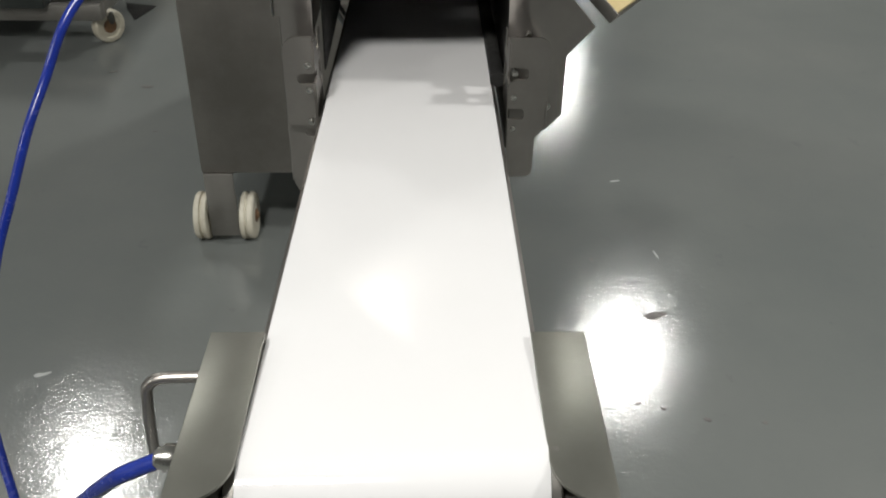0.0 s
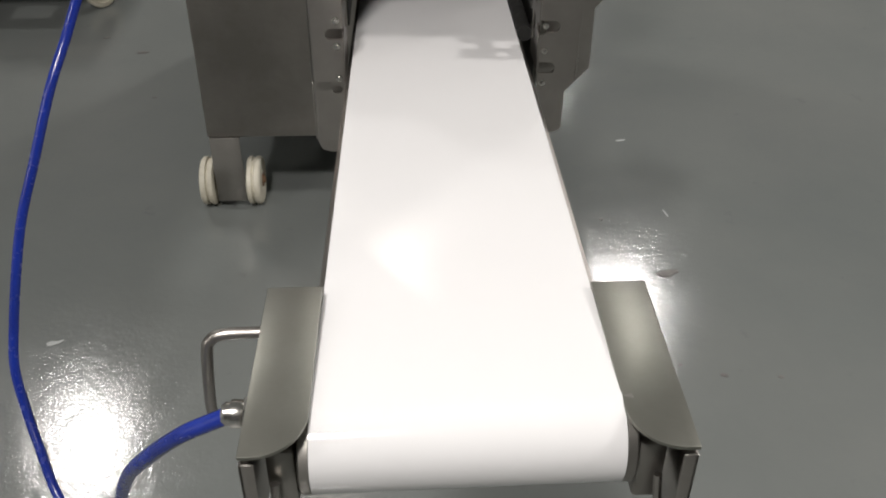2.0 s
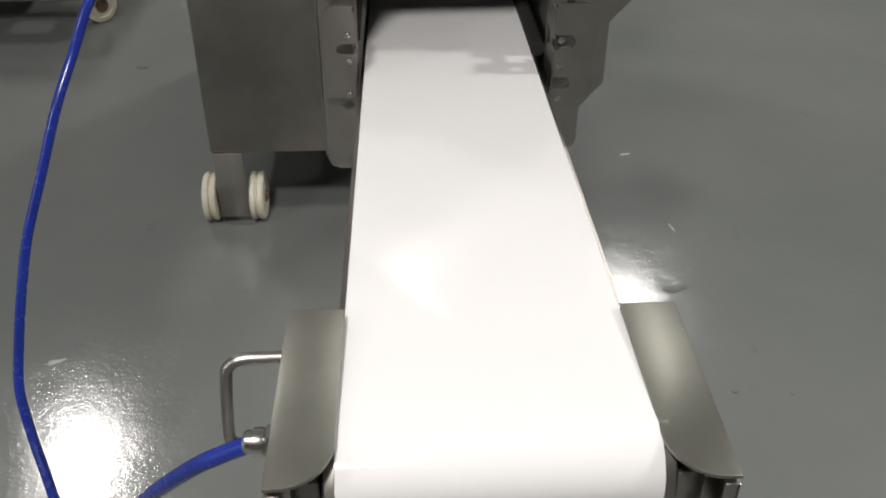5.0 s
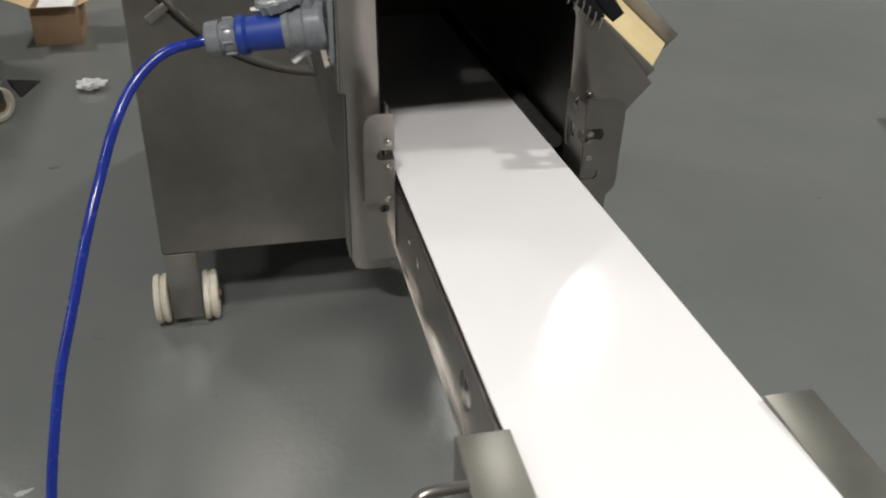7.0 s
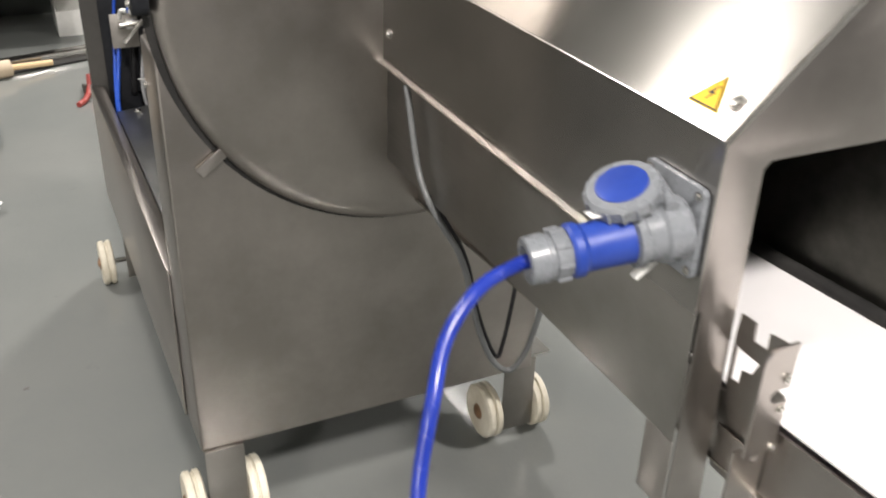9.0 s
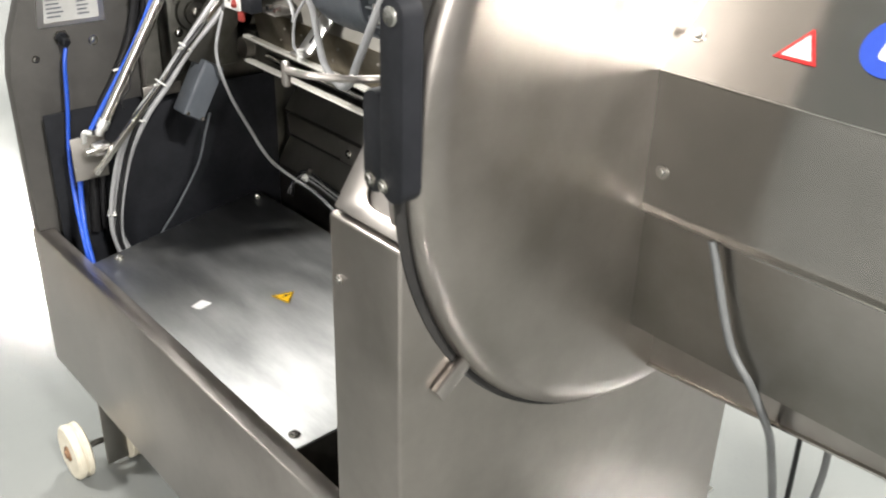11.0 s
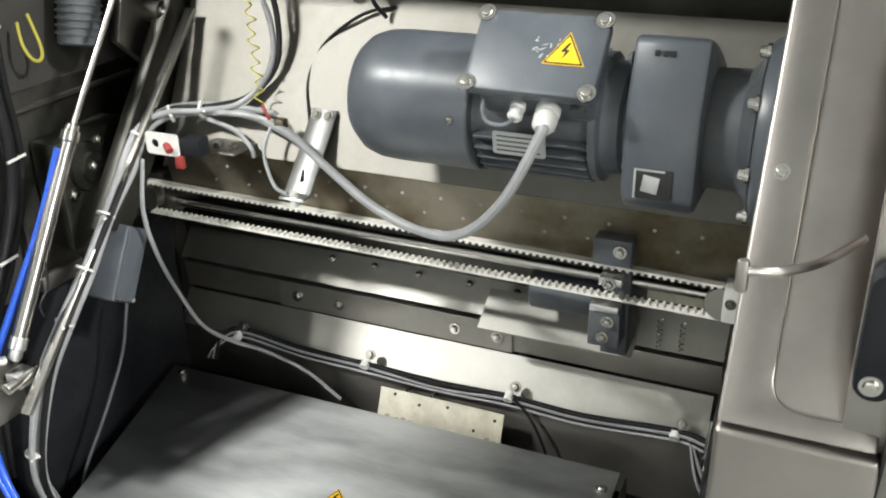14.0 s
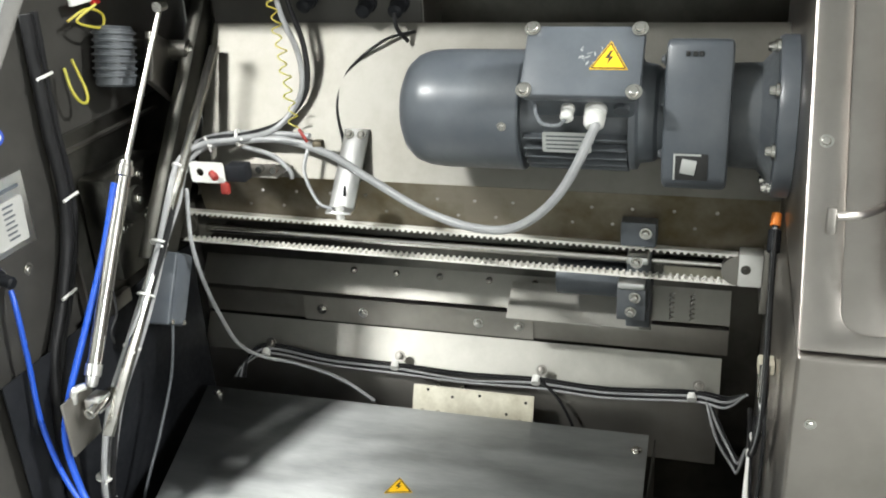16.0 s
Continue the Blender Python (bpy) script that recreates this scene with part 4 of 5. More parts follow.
gear_pts = [(-0.285, 1.225), (-0.303, 1.245), (-0.305, 1.357), (-0.269, 1.446), (-0.258, 1.450), (-0.20, 1.430), (-0.12, 1.392), (-0.10, 1.375), (-0.10, 1.24), (-0.12, 1.222)]
gear = part("gear_case", prism(gear_pts, "y", 2.190, 2.286, bevel=0.008), MOTOR, motor, "angular cast gear case")
part("gear_plate", boxes((-0.3055, -0.3035, 2.218, 2.268, 1.247, 1.288), bevel=0.0008), SIGN_BLACK, gear)
part("gear_label", box(bmesh.new(), -0.0008, 0.0008, -0.011, 0.011, -0.0115, 0.0115, 0.0004, Matrix.Translation((-0.3064, 2.246, 1.268)) @ Matrix.Rotation(radians(9), 4, "X")), ALU, gear, "small bent silver label")
part("plate_edge", boxes((-0.3062, -0.3050, 2.265, 2.268, 1.247, 1.288), bevel=0.0003), ALU, gear)
part("plate_edge", boxes((-0.3062, -0.3050, 2.228, 2.265, 1.285, 1.288), bevel=0.0003), ALU, gear)
for y in (2.255, 2.245, 2.236):
    part("stamp", box(bmesh.new(), -0.2785, -0.2735, y - 0.003, y + 0.003, 1.4275, 1.4345, 0.0003), SIGN_BLACK, gear)
for z in (1.275, 1.35, 1.42):
    bolt(gear, (-0.268, 2.287, z), (0, 1, 0), 0.006, 0.006, MOTOR_DARK)
part("neck", lathe((AX, 2.128, AZ), (0, 1, 0), [(0, 0.112), (0.006, 0.098), (0.020, 0.082), (0.064, 0.080)], 44), MOTOR_DARK, motor)
flange = part("flange", lathe((AX, 2.099, AZ), (0, 1, 0), [(0, 0.124), (0.020, 0.124), (0.026, 0.121), (0.028, 0.110), (0.030, 0.108)], 56), MOTOR, motor)
for a in (100, 145, 190, 235, 55, 10, 280, 325):
    bolt(flange, (AX + 0.113 * math.cos(radians(a)), 2.126, AZ + 0.113 * math.sin(radians(a))), (0, 1, 0), 0.008, 0.014)
# terminal box, turned half up towards the open side
TN = Vector((-0.70, 0, 0.714))
TM = face_frame((-0.305, 2.405, 1.4265), TN, (0.714, 0, 0.70))
bm = bmesh.new()
box(bm, -0.078, 0.078, -0.050, 0.050, -0.085, -0.020, 0.010, TM, 3)
tbox = part("terminal_box", bm, MOTOR, motor, "square terminal box with screwed lid")
bm = prism(rounded(-0.088, 0.088, -0.060, 0.060, 0.012), "z", -0.020, 0.0, bevel=0.004)
bmesh.ops.transform(bm, matrix=TM, verts=bm.verts)
lid2 = part("lid", bm, MOTOR, tbox)
for u in (-0.080, 0.080):
    for v in (-0.053, 0.053):
        bolt(lid2, TM @ Vector((u, v, 0.0)), TN, 0.0085, 0.008)
warning_sign(lid2, TM @ Vector((0.040, 0.0, 0.0)), TN, (0.714, 0, 0.70), 0.056)
marks = random.Random(12)
for i, (u, v, w, h) in enumerate([(0.012 + marks.uniform(-0.016, 0.016), 0.008 + marks.uniform(-0.014, 0.014), marks.uniform(0.004, 0.013), marks.uniform(0.0012, 0.003)) for k in range(14)]):
    bm = blot(u, v, w, h, 20 + 37 * i, 60 + i)
    bmesh.ops.transform(bm, matrix=TM @ Matrix.Scale(0.4, 4, (0, 0, 1)), verts=bm.verts)
    part("scratch", bm, CHIP, lid2)
GP = TM @ Vector((0.022, -0.050, -0.048))
GD = (TM.to_3x3() @ Vector((0, -1, 0.12))).normalized()
part("cable_gland", lathe(GP, GD, [(0, 0.014), (0.002, 0.017), (0.012, 0.017), (0.014, 0.0145), (0.018, 0.0165), (0.032, 0.0155), (0.038, 0.011)], 12), WHITE_PLASTIC, tbox, "white cable gland")
GP2 = TM @ Vector((-0.020, -0.050, -0.048))
part("cable_gland", lathe(GP2, GD, [(0, 0.010), (0.008, 0.011), (0.010, 0.0095), (0.022, 0.0105), (0.026, 0.007)], 12), WHITE_PLASTIC, tbox)
TU = TM.to_3x3() @ Vector((1, 0, 0))
part("gland_lead", tube([GP2 + GD * 0.024, GP2 + GD * 0.036 - TU * 0.012, GP2 + GD * 0.034 - TU * 0.034, GP2 + GD * 0.018 - TU * 0.046, GP2 - TU * 0.050], 0.0028, 8), GREY_PLASTIC, tbox, "thin grey lead")
part("blind_plug", rod(TM @ Vector((0.060, -0.050, -0.048)), TM @ Vector((0.060, -0.057, -0.048)), 0.012, seg=16), MOTOR_DARK, tbox)
pm = face_frame((AX - 0.0955, 2.43, AZ - 0.022), (-1, 0, -0.15), (0, 0, 1))
bm = prism(rounded(-0.038, 0.038, -0.017, 0.017, 0.004), "z", 0.0, 0.0015)
bmesh.ops.transform(bm, matrix=pm, verts=bm.verts)
tag = part("rating_plate", bm, ALU, motor, "small silver rating plate")
for i in range(4):
    bm = boxes((-0.032, 0.030 - 0.006 * (i % 3), 0.009 - i * 0.007, 0.0115 - i * 0.007, 0.0015, 0.0018), bevel=0)
    bmesh.ops.transform(bm, matrix=pm, verts=bm.verts)
    part("printed_bar", bm, MOTOR_DARK, tag)
bolt(motor, (-0.293, 2.532, 1.318), (-1, 0, 0), 0.005, 0.004)
bolt(motor, (AX - 0.02, 2.66, AZ + 0.085), (-0.2, 0.3, 1), 0.005, 0.008)

# ---- pneumatic cylinder and strut ----
cyl = thing("pneumatic_cylinder", (-0.52, 3.213, 0.87), "slim polished pneumatic cylinder set aslant", "cylinder")
C0, C1, C2 = Vector((-0.503, 3.222, 0.922)), Vector((-0.306, 3.220, 1.229)), Vector((-0.135, 3.205, 1.478))
cd = (C1 - C0).normalized()
part("tube", rod(C0, C1, 0.0125, seg=28), STEEL_SHINE, cyl)
part("rod", rod(C1, C2, 0.0052, seg=16), STEEL_SHINE, cyl)
part("head", lathe(C1 - cd * 0.022, cd, [(0, 0.013), (0.002, 0.0155), (0.020, 0.0155), (0.022, 0.012), (0.030, 0.012), (0.032, 0.008)], 24), STEEL_SHINE, cyl)
part("foot", lathe(C0 - cd * 0.03, cd, [(0, 0.008), (0.006, 0.011), (0.018, 0.011), (0.020, 0.0145), (0.040, 0.0145)], 20), ALU, cyl)
part("rod_eye", rod(C2 - Vector((0.012, 0, 0)), C2 + Vector((0.012, 0, 0)), 0.010, seg=16), STEEL_SHINE, cyl)
clevis = part("clevis", boxes((-0.538, -0.502, 3.198, 3.228, 0.856, 0.882), bevel=0.003), ALU, cyl)
part("cross_pin", rod((-0.560, 3.205, 0.868), (-0.488, 3.205, 0.872), 0.010, seg=14, bevel=0.002), STEEL_SHINE, cyl)
part("elbow_fitting", tube([(-0.530, 3.224, 0.905), (-0.545, 3.235, 0.903), (-0.548, 3.24, 0.880)], 0.007, 10), ALU, cyl)
part("mount", boxes((-0.580, -0.500, 3.236, 3.242, 0.790, 0.895), bevel=0.002), STEEL_DULL, cyl, "square steel mounting plate")
part("clip_wire", tube([(-0.43, 3.205, 1.04), (-0.44, 3.20, 1.0), (-0.46, 3.203, 0.975), (-0.455, 3.205, 0.95)], 0.0022, 6), CABLE_BLACK, cyl)
strut = solo("support_strut", prism([(-0.556, 0.826), (-0.548, 0.820), (0.000, 1.372), (-0.008, 1.380)], "y", 3.172, 3.190, bevel=0.001), STEEL_SHINE, "bright flat steel strut beside the cylinder", "strut")
solo("angle_bracket", prism([(-0.305, 1.045), (-0.225, 1.010), (-0.110, 1.146), (0.046, 1.420), (0.046, 1.488)], "y", 3.206, 3.236, bevel=0.004), STEEL_DARK, "wide dull steel arm behind the strut", "arm")

# gear unit seen at the end wall
unit = thing("end_gear_unit", (-0.16, 3.30, 1.40), "dark grey gear unit with a steel lever at the end wall", "gear unit")
part("housing", lathe((-0.172, 3.305, 1.335), (0.25, 0, 1), [(0, 0.030), (0.004, 0.036), (0.105, 0.036), (0.112, 0.030)], 28), MOTOR_DARK, unit)
for k in range(7):
    part("rib", lathe((-0.172 + 0.25 * (0.018 + 0.013 * k) * 0.97, 3.305, 1.335 + (0.018 + 0.013 * k) * 0.97), (0.25, 0, 1), [(0, 0.034), (0.001, 0.0405), (0.005, 0.0405), (0.006, 0.034)], 28), MOTOR_DARK, unit)
part("lever", prism([(-0.125, 1.335), (-0.055, 1.275), (-0.030, 1.300), (-0.045, 1.395), (-0.095, 1.425)], "y", 3.255, 3.275, bevel=0.003), STEEL_DULL, unit)
part("shaft", rod((-0.035, 3.22, 1.375), (-0.035, 3.35, 1.375), 0.020, seg=20), STEEL_DARK, unit)
bolt(unit, (-0.035, 3.22, 1.375), (0, -1, 0), 0.010, 0.010)
lower = thing("lower_gear_unit", (-0.2, 3.32, 1.12), "dark gear unit in the end recess", "gear unit")
part("housing", boxes((-0.29, -0.10, 3.285, 3.350, 0.98, 1.19), bevel=0.012), STEEL_DARK, lower)
part("boss", lathe((-0.225, 3.285, 1.13), (0, -1, 0), [(0, 0.045), (0.01, 0.043), (0.012, 0.028), (0.02, 0.026)], 28), STEEL_DARK, lower)
for x, z in ((-0.265, 1.165), (-0.185, 1.165), (-0.265, 1.085), (-0.185, 1.085), (-0.225, 1.13)):
    bolt(lower, (x, 3.285 if x != -0.225 else 3.265, z), (0, -1, 0), 0.008, 0.008)
part("arm", boxes((-0.37, -0.27, 3.29, 3.305, 0.935, 0.965), bevel=0.003), STEEL_DULL, lower)
# grey junction box beside the bundle
jb = thing("junction_box", (-0.235, 3.245, 0.94), "smooth grey plastic junction box under the cable bundle", "box")
jm = Matrix.Translation((-0.262, 3.215, 0.962)) @ Matrix.Rotation(radians(30), 4, "Y")
part("shell", box(bmesh.new(), -0.028, 0.028, -0.03, 0.03, -0.070, 0.070, 0.005, jm, 3), MOTOR, jb)
part("cover", box(bmesh.new(), -0.025, 0.025, -0.034, -0.0302, -0.067, 0.067, 0.002, jm), MOTOR, jb)
for u in (-0.021, 0.021):
    bolt(jb, jm @ Vector((u, -0.034, -0.063)), (0, -1, 0), 0.0035, 0.003)

# ---- name plate on the end wall ----
name_plate = thing("name_plate", (-0.487, 3.359, 1.18), "aluminium name plate with a white printed field", "plate")
npts = [(-0.570, 1.122), (-0.413, 1.122), (-0.410, 1.250), (-0.556, 1.250)]
sheet2 = part("sheet", prism(npts, "y", 3.3560, 3.3588), ALU, name_plate)
part("field", prism([(-0.554, 1.132), (-0.427, 1.132), (-0.423, 1.212), (-0.545, 1.212)], "y", 3.3552, 3.3560), PLATE_FIELD_DIM, sheet2)
part("logo", boxes((-0.556, -0.530, 3.3550, 3.3560, 1.222, 1.242), bevel=0), RUST, sheet2, "dull red mark")
part("heading_bar", boxes((-0.520, -0.425, 3.3552, 3.3560, 1.226, 1.233), bevel=0), MOTOR, sheet2)
for i in range(7):
    part("printed_bar", boxes((-0.545, -0.515 + 0.004 * (i % 3), 3.3547, 3.3552, 1.200 - i * 0.0095, 1.2035 - i * 0.0095), bevel=0), MOTOR, sheet2)
    part("printed_bar", boxes((-0.475, -0.448 - 0.004 * (i % 2), 3.3547, 3.3552, 1.200 - i * 0.0095, 1.2035 - i * 0.0095), bevel=0), MOTOR, sheet2)
bolt(end, (-0.447, 3.359, 1.078), (0, -1, 0), 0.008, 0.006)
bolt(end, (-0.585, 3.359, 1.055), (0, -1, 0), 0.006, 0.006)
ring = part("round_mark", prism(circle(-0.442, 1.318, 0.014, 24), "y", 3.3565, 3.3588), SIGN_BLUE, end, "small round blue mark")
part("mark_dot", prism(circle(-0.442, 1.318, 0.007, 18), "y", 3.3555, 3.3565), SIGN_WHITE, ring)

# ---- cables ----


def cable(name, pts, r, mat, label, seg=8, n=7):
    return solo(name, tube(pts, r, seg, n), mat, label, "cable")


bundle = thing("cable_bundle", (-0.48, 3.25, 0.66), "bundle of grey control cables tied with white ties", "cable bundle")
MAINLINE = [(-0.440, 3.275, 0.46), (-0.485, 3.272, 0.56), (-0.496, 3.266, 0.66), (-0.466, 3.235, 0.82), (-0.428, 3.198, 0.928), (-0.368, 3.19, 1.00), (-0.302, 3.188, 1.075), (-0.235, 3.192, 1.135), (-0.178, 3.196, 1.188), (-0.135, 3.165, 1.212), (-0.108, 3.10, 1.218), (-0.106, 3.02, 1.220), (-0.112, 2.948, 1.216)]
for i, (dx, dy, dz) in enumerate(((0, 0, 0), (0.012, -0.006, -0.004), (-0.010, -0.008, 0.006), (0.006, -0.014, 0.010), (0.016, 0.004, 0.008))):
    wob = random.Random(20 + i)
    pts = [(x + dx + wob.uniform(-0.004, 0.004), y + dy + wob.uniform(-0.004, 0.004), z + dz + wob.uniform(-0.003, 0.003)) for x, y, z in MAINLINE]
    if i == 1:
        pts = pts[:-1] + [(-0.135, 2.90, 1.205), (-0.19, 2.80, 1.180), (-0.255, 2.68, 1.152), (-0.295, 2.577, 1.143), (-0.325, 2.50, 1.165), (-0.350, 2.43, 1.235), GP + GD * 0.045, GP + GD * 0.03]
    if i == 2:
        pts = pts[:-2] + [(-0.085, 3.03, 1.235), (-0.055, 2.985, 1.29), (-0.035, 2.985, 1.36), (-0.02, 3.02, 1.44), (-0.01, 3.04, 1.52)]
    if i == 3:
        pts = pts[:-2] + [(-0.070, 3.02, 1.245), (-0.045, 2.975, 1.30), (-0.025, 2.978, 1.38), (-0.005, 3.01, 1.46), (0.0, 3.02, 1.53)]
    part("cable", tube(pts, 0.0075 if i == 1 else 0.0055, 9, 7), CABLE_BLACK if i == 3 else CABLE_GREY, bundle)
for p in ((-0.428, 3.192, 0.928), (-0.302, 3.183, 1.078), (-0.368, 3.186, 1.003), (-0.185, 3.190, 1.183), (-0.108, 3.10, 1.222), (-0.130, 3.155, 1.214), (-0.492, 3.262, 0.68)):
    k = min(range(len(MAINLINE) - 1), key=lambda j: (Vector(MAINLINE[j]) - Vector(p)).length)
    d = (Vector(MAINLINE[k + 1]) - Vector(MAINLINE[max(k - 1, 0)])).normalized()
    tie = part("cable_tie", rod(Vector(p) - d * 0.002, Vector(p) + d * 0.002, 0.0165, seg=18), WHITE_PLASTIC, bundle)
    part("tie_end", rod(Vector(p) + Vector((-0.012, -0.012, 0.0)), Vector(p) + Vector((-0.026, -0.022, 0.006)), 0.0022, seg=6), WHITE_PLASTIC, tie)
cable("thin_sensor_cable", [(-0.205, 3.17, 1.150), (-0.235, 3.16, 1.06), (-0.21, 3.165, 0.96), (-0.155, 3.175, 0.85), (-0.10, 3.175, 0.75), (-0.045, 3.15, 0.69), (-0.03, 3.08, 0.672), (-0.03, 2.98, 0.645), (-0.035, 2.90, 0.60)], 0.0042, CABLE_GREY, "thin grey sensor cable looping down to the beam")
cable("drooping_lead", [(-0.225, 3.24, 0.885), (-0.245, 3.235, 0.84), (-0.27, 3.24, 0.76), (-0.33, 3.25, 0.66), (-0.40, 3.26, 0.56), (-0.43, 3.26, 0.46)], 0.0032, MOTOR_DARK, "dusty grey lead drooping from the junction box")
cable("air_hose", [(-0.336, 3.228, 1.206), (-0.392, 3.236, 1.10), (-0.458, 3.248, 0.995), (-0.530, 3.262, 0.880), (-0.556, 3.270, 0.800), (-0.574, 3.245, 0.710), (-0.588, 3.205, 0.655), (-0.596, 3.16, 0.60)], 0.0062, BLUE_AIR, "bright blue air hose beside the cylinder", 12)
cable("air_hose", [(-0.522, 3.335, 1.075), (-0.535, 3.322, 1.04), (-0.545, 3.316, 0.95), (-0.563, 3.305, 0.84), (-0.576, 3.275, 0.745), (-0.590, 3.225, 0.670), (-0.600, 3.175, 0.60)], 0.0048, BLUE_AIR, "bright blue air hose hanging from a bulkhead fitting", 12)
fit_ = thing("bulkhead_fitting", (-0.521, 3.35, 1.094), "black bulkhead air fitting on the end wall", "fitting")
part("body", lathe((-0.521, 3.359, 1.096), (0, -1, -0.25), [(0, 0.015), (0.006, 0.015), (0.008, 0.011), (0.030, 0.011), (0.034, 0.008)], 16), BLACK, fit_)
part("nut", rod((-0.521, 3.3585, 1.096), (-0.521, 3.352, 1.096), 0.018, seg=6), STEEL_SHINE, fit_)
hose = thing("black_conduit", (-0.4, 3.34, 0.9), "ribbed black conduit clipped along the end wall", "conduit")
LINE = [(-0.330, 3.340, 1.50), (-0.338, 3.338, 1.40), (-0.343, 3.337, 1.30), (-0.340, 3.337, 1.19), (-0.362, 3.337, 1.09), (-0.415, 3.335, 0.99), (-0.47, 3.33, 0.91), (-0.505, 3.32, 0.80), (-0.525, 3.315, 0.62)]
part("pipe", tube(LINE, 0.0115, 12, 8), CABLE_BLACK, hose)
part("pipe", tube([(x + 0.022, y, z) for x, y, z in LINE], 0.007, 10, 8), CABLE_BLACK, hose)
for x, y, z in ((-0.342, 3.322, 1.175), (-0.338, 3.322, 1.395), (-0.405, 3.32, 1.01)):
    part("clip", rod((x - 0.02, y, z), (x + 0.020, y, z + 0.003), 0.003, seg=8), WHITE_PLASTIC, hose)
solo("yellow_earth_loop", tube([(-0.275, 3.33, 1.395), (-0.283, 3.318, 1.36), (-0.276, 3.31, 1.335), (-0.258, 3.31, 1.330), (-0.248, 3.315, 1.35), (-0.250, 3.33, 1.405)], 0.0030, 8), YELLOW_WIRE, "yellow earth wire bent into a loop", "wire")
solo("yellow_earth_wire", tube([(-0.24, 3.33, 1.47), (-0.20, 3.315, 1.485), (-0.165, 3.31, 1.47), (-0.17, 3.31, 1.448), (-0.205, 3.312, 1.455), (-0.225, 3.32, 1.47), (-0.19, 3.30, 1.492)], 0.0026, 8), YELLOW_WIRE, "coiled yellow-green earth wire", "wire")
solo("cable_marker", boxes((-0.222, -0.165, 3.325, 3.335, 1.493, 1.508)), SIGN_WHITE, "white cable marker on the end wall", "marker")
solo("red_marker", boxes((-0.160, -0.140, 3.325, 3.335, 1.485, 1.515)), SIGN_RED, "small red tag on the end wall", "marker")
spring_pts = []
for i in range(60):
    t = i / 59
    a = i * 1.25
    r = 0.009 + 0.003 * math.sin(i * 0.7)
    spring_pts.append((-0.040 - 0.050 * t + r * math.cos(a) * 0.5, 3.03 - 0.045 * t + r * math.sin(a), 1.52 - 0.28 * t))
solo("coiled_earth_wire", tube(spring_pts, 0.0014, 6, 4), YELLOW_WIRE, "thin yellow-green earth wire wound in a loose coil", "wire")
solo("red_blue_splice", tube([(-0.115, 2.965, 1.245), (-0.12, 2.955, 1.232), (-0.118, 2.950, 1.222)], 0.0032, 8), RED_DULL, "red wire splice by the cable bundle", "splice")
solo("brass_connector", box(bmesh.new(), -0.126, -0.108, 2.918, 2.938, 1.208, 1.226, 0.004), STEEL_STAIN, "small dull brass cable connector", "connector")
cable("bracket_lead", [(-0.115, 2.95, 1.212), (-0.145, 2.95, 1.17), (-0.175, 2.915, 1.125), (-0.190, 2.88, 1.118)], 0.0035, CABLE_GREY, "grey lead running to the angled bracket")
cable("black_lead", [(0.03, 2.77, 1.400), (0.012, 2.83, 1.385), (-0.005, 2.90, 1.33), (-0.04, 2.915, 1.27), (-0.095, 2.885, 1.19), (-0.165, 2.865, 1.135)], 0.0032, CABLE_BLACK, "black lead arching down to the angled bracket")
cable("short_lead", [(-0.11, 3.09, 1.205), (-0.112, 3.03, 1.19), (-0.125, 2.99, 1.165), (-0.13, 2.985, 1.15)], 0.0045, CABLE_GREY, "short grey lead under the bundle")
br = thing("angled_bracket", (-0.13, 2.865, 1.14), "bright angled bracket bolted to the sloped panel", "bracket")
bmz = prism([(-0.068, 1.235), (-0.180, 1.118), (-0.198, 1.116), (-0.200, 1.112), (-0.178, 1.113), (-0.065, 1.232)], "y", 2.842, 2.892, bevel=0.0008)
part("plate", bmz, ALU, br)
for y in (2.855, 2.880):
    bolt(br, (-0.078, y, 1.2265), (-0.72, 0, 0.69), 0.0065, 0.004, STEEL_DARK)
part("sensor_tip", rod((-0.190, 2.866, 1.125), (-0.190, 2.866, 1.100), 0.008, seg=14), WHITE_PLASTIC, br)
sw = thing("position_switch", (-0.2, 3.11, 1.18), "white bracket with a red and black position switch", "switch")
part("bracket", prism(rounded(3.085, 3.155, 1.164, 1.204, 0.006), "x", -0.206, -0.203, [circle(3.135, 1.184, 0.008, 14)[::-1]]), WHITE_PLASTIC, sw)
part("switch_body", boxes((-0.202, -0.170, 3.045, 3.085, 1.165, 1.198), bevel=0.004), BLACK, sw)
part("red_button", rod((-0.204, 3.112, 1.184), (-0.214, 3.098, 1.176), 0.007, seg=12, bevel=0.002), RED_DULL, sw)
part("red_flag", box(bmesh.new(), -0.208, -0.196, 3.080, 3.096, 1.142, 1.165, 0.003), RED_DULL, sw)
for y in (3.035, 3.005):
    part("nut", rod((-0.165, y, 1.178), (-0.150, y, 1.178), 0.007, seg=6), STEEL_SHINE, sw)
part("arm", boxes((-0.170, -0.10, 2.995, 3.085, 1.1645, 1.168)), STEEL_DULL, sw)
# loom along the beam with clips
loom = thing("cable_loom", (0.01, 2.7, 0.68), "thin black and white wires clipped along the beam", "cable loom")
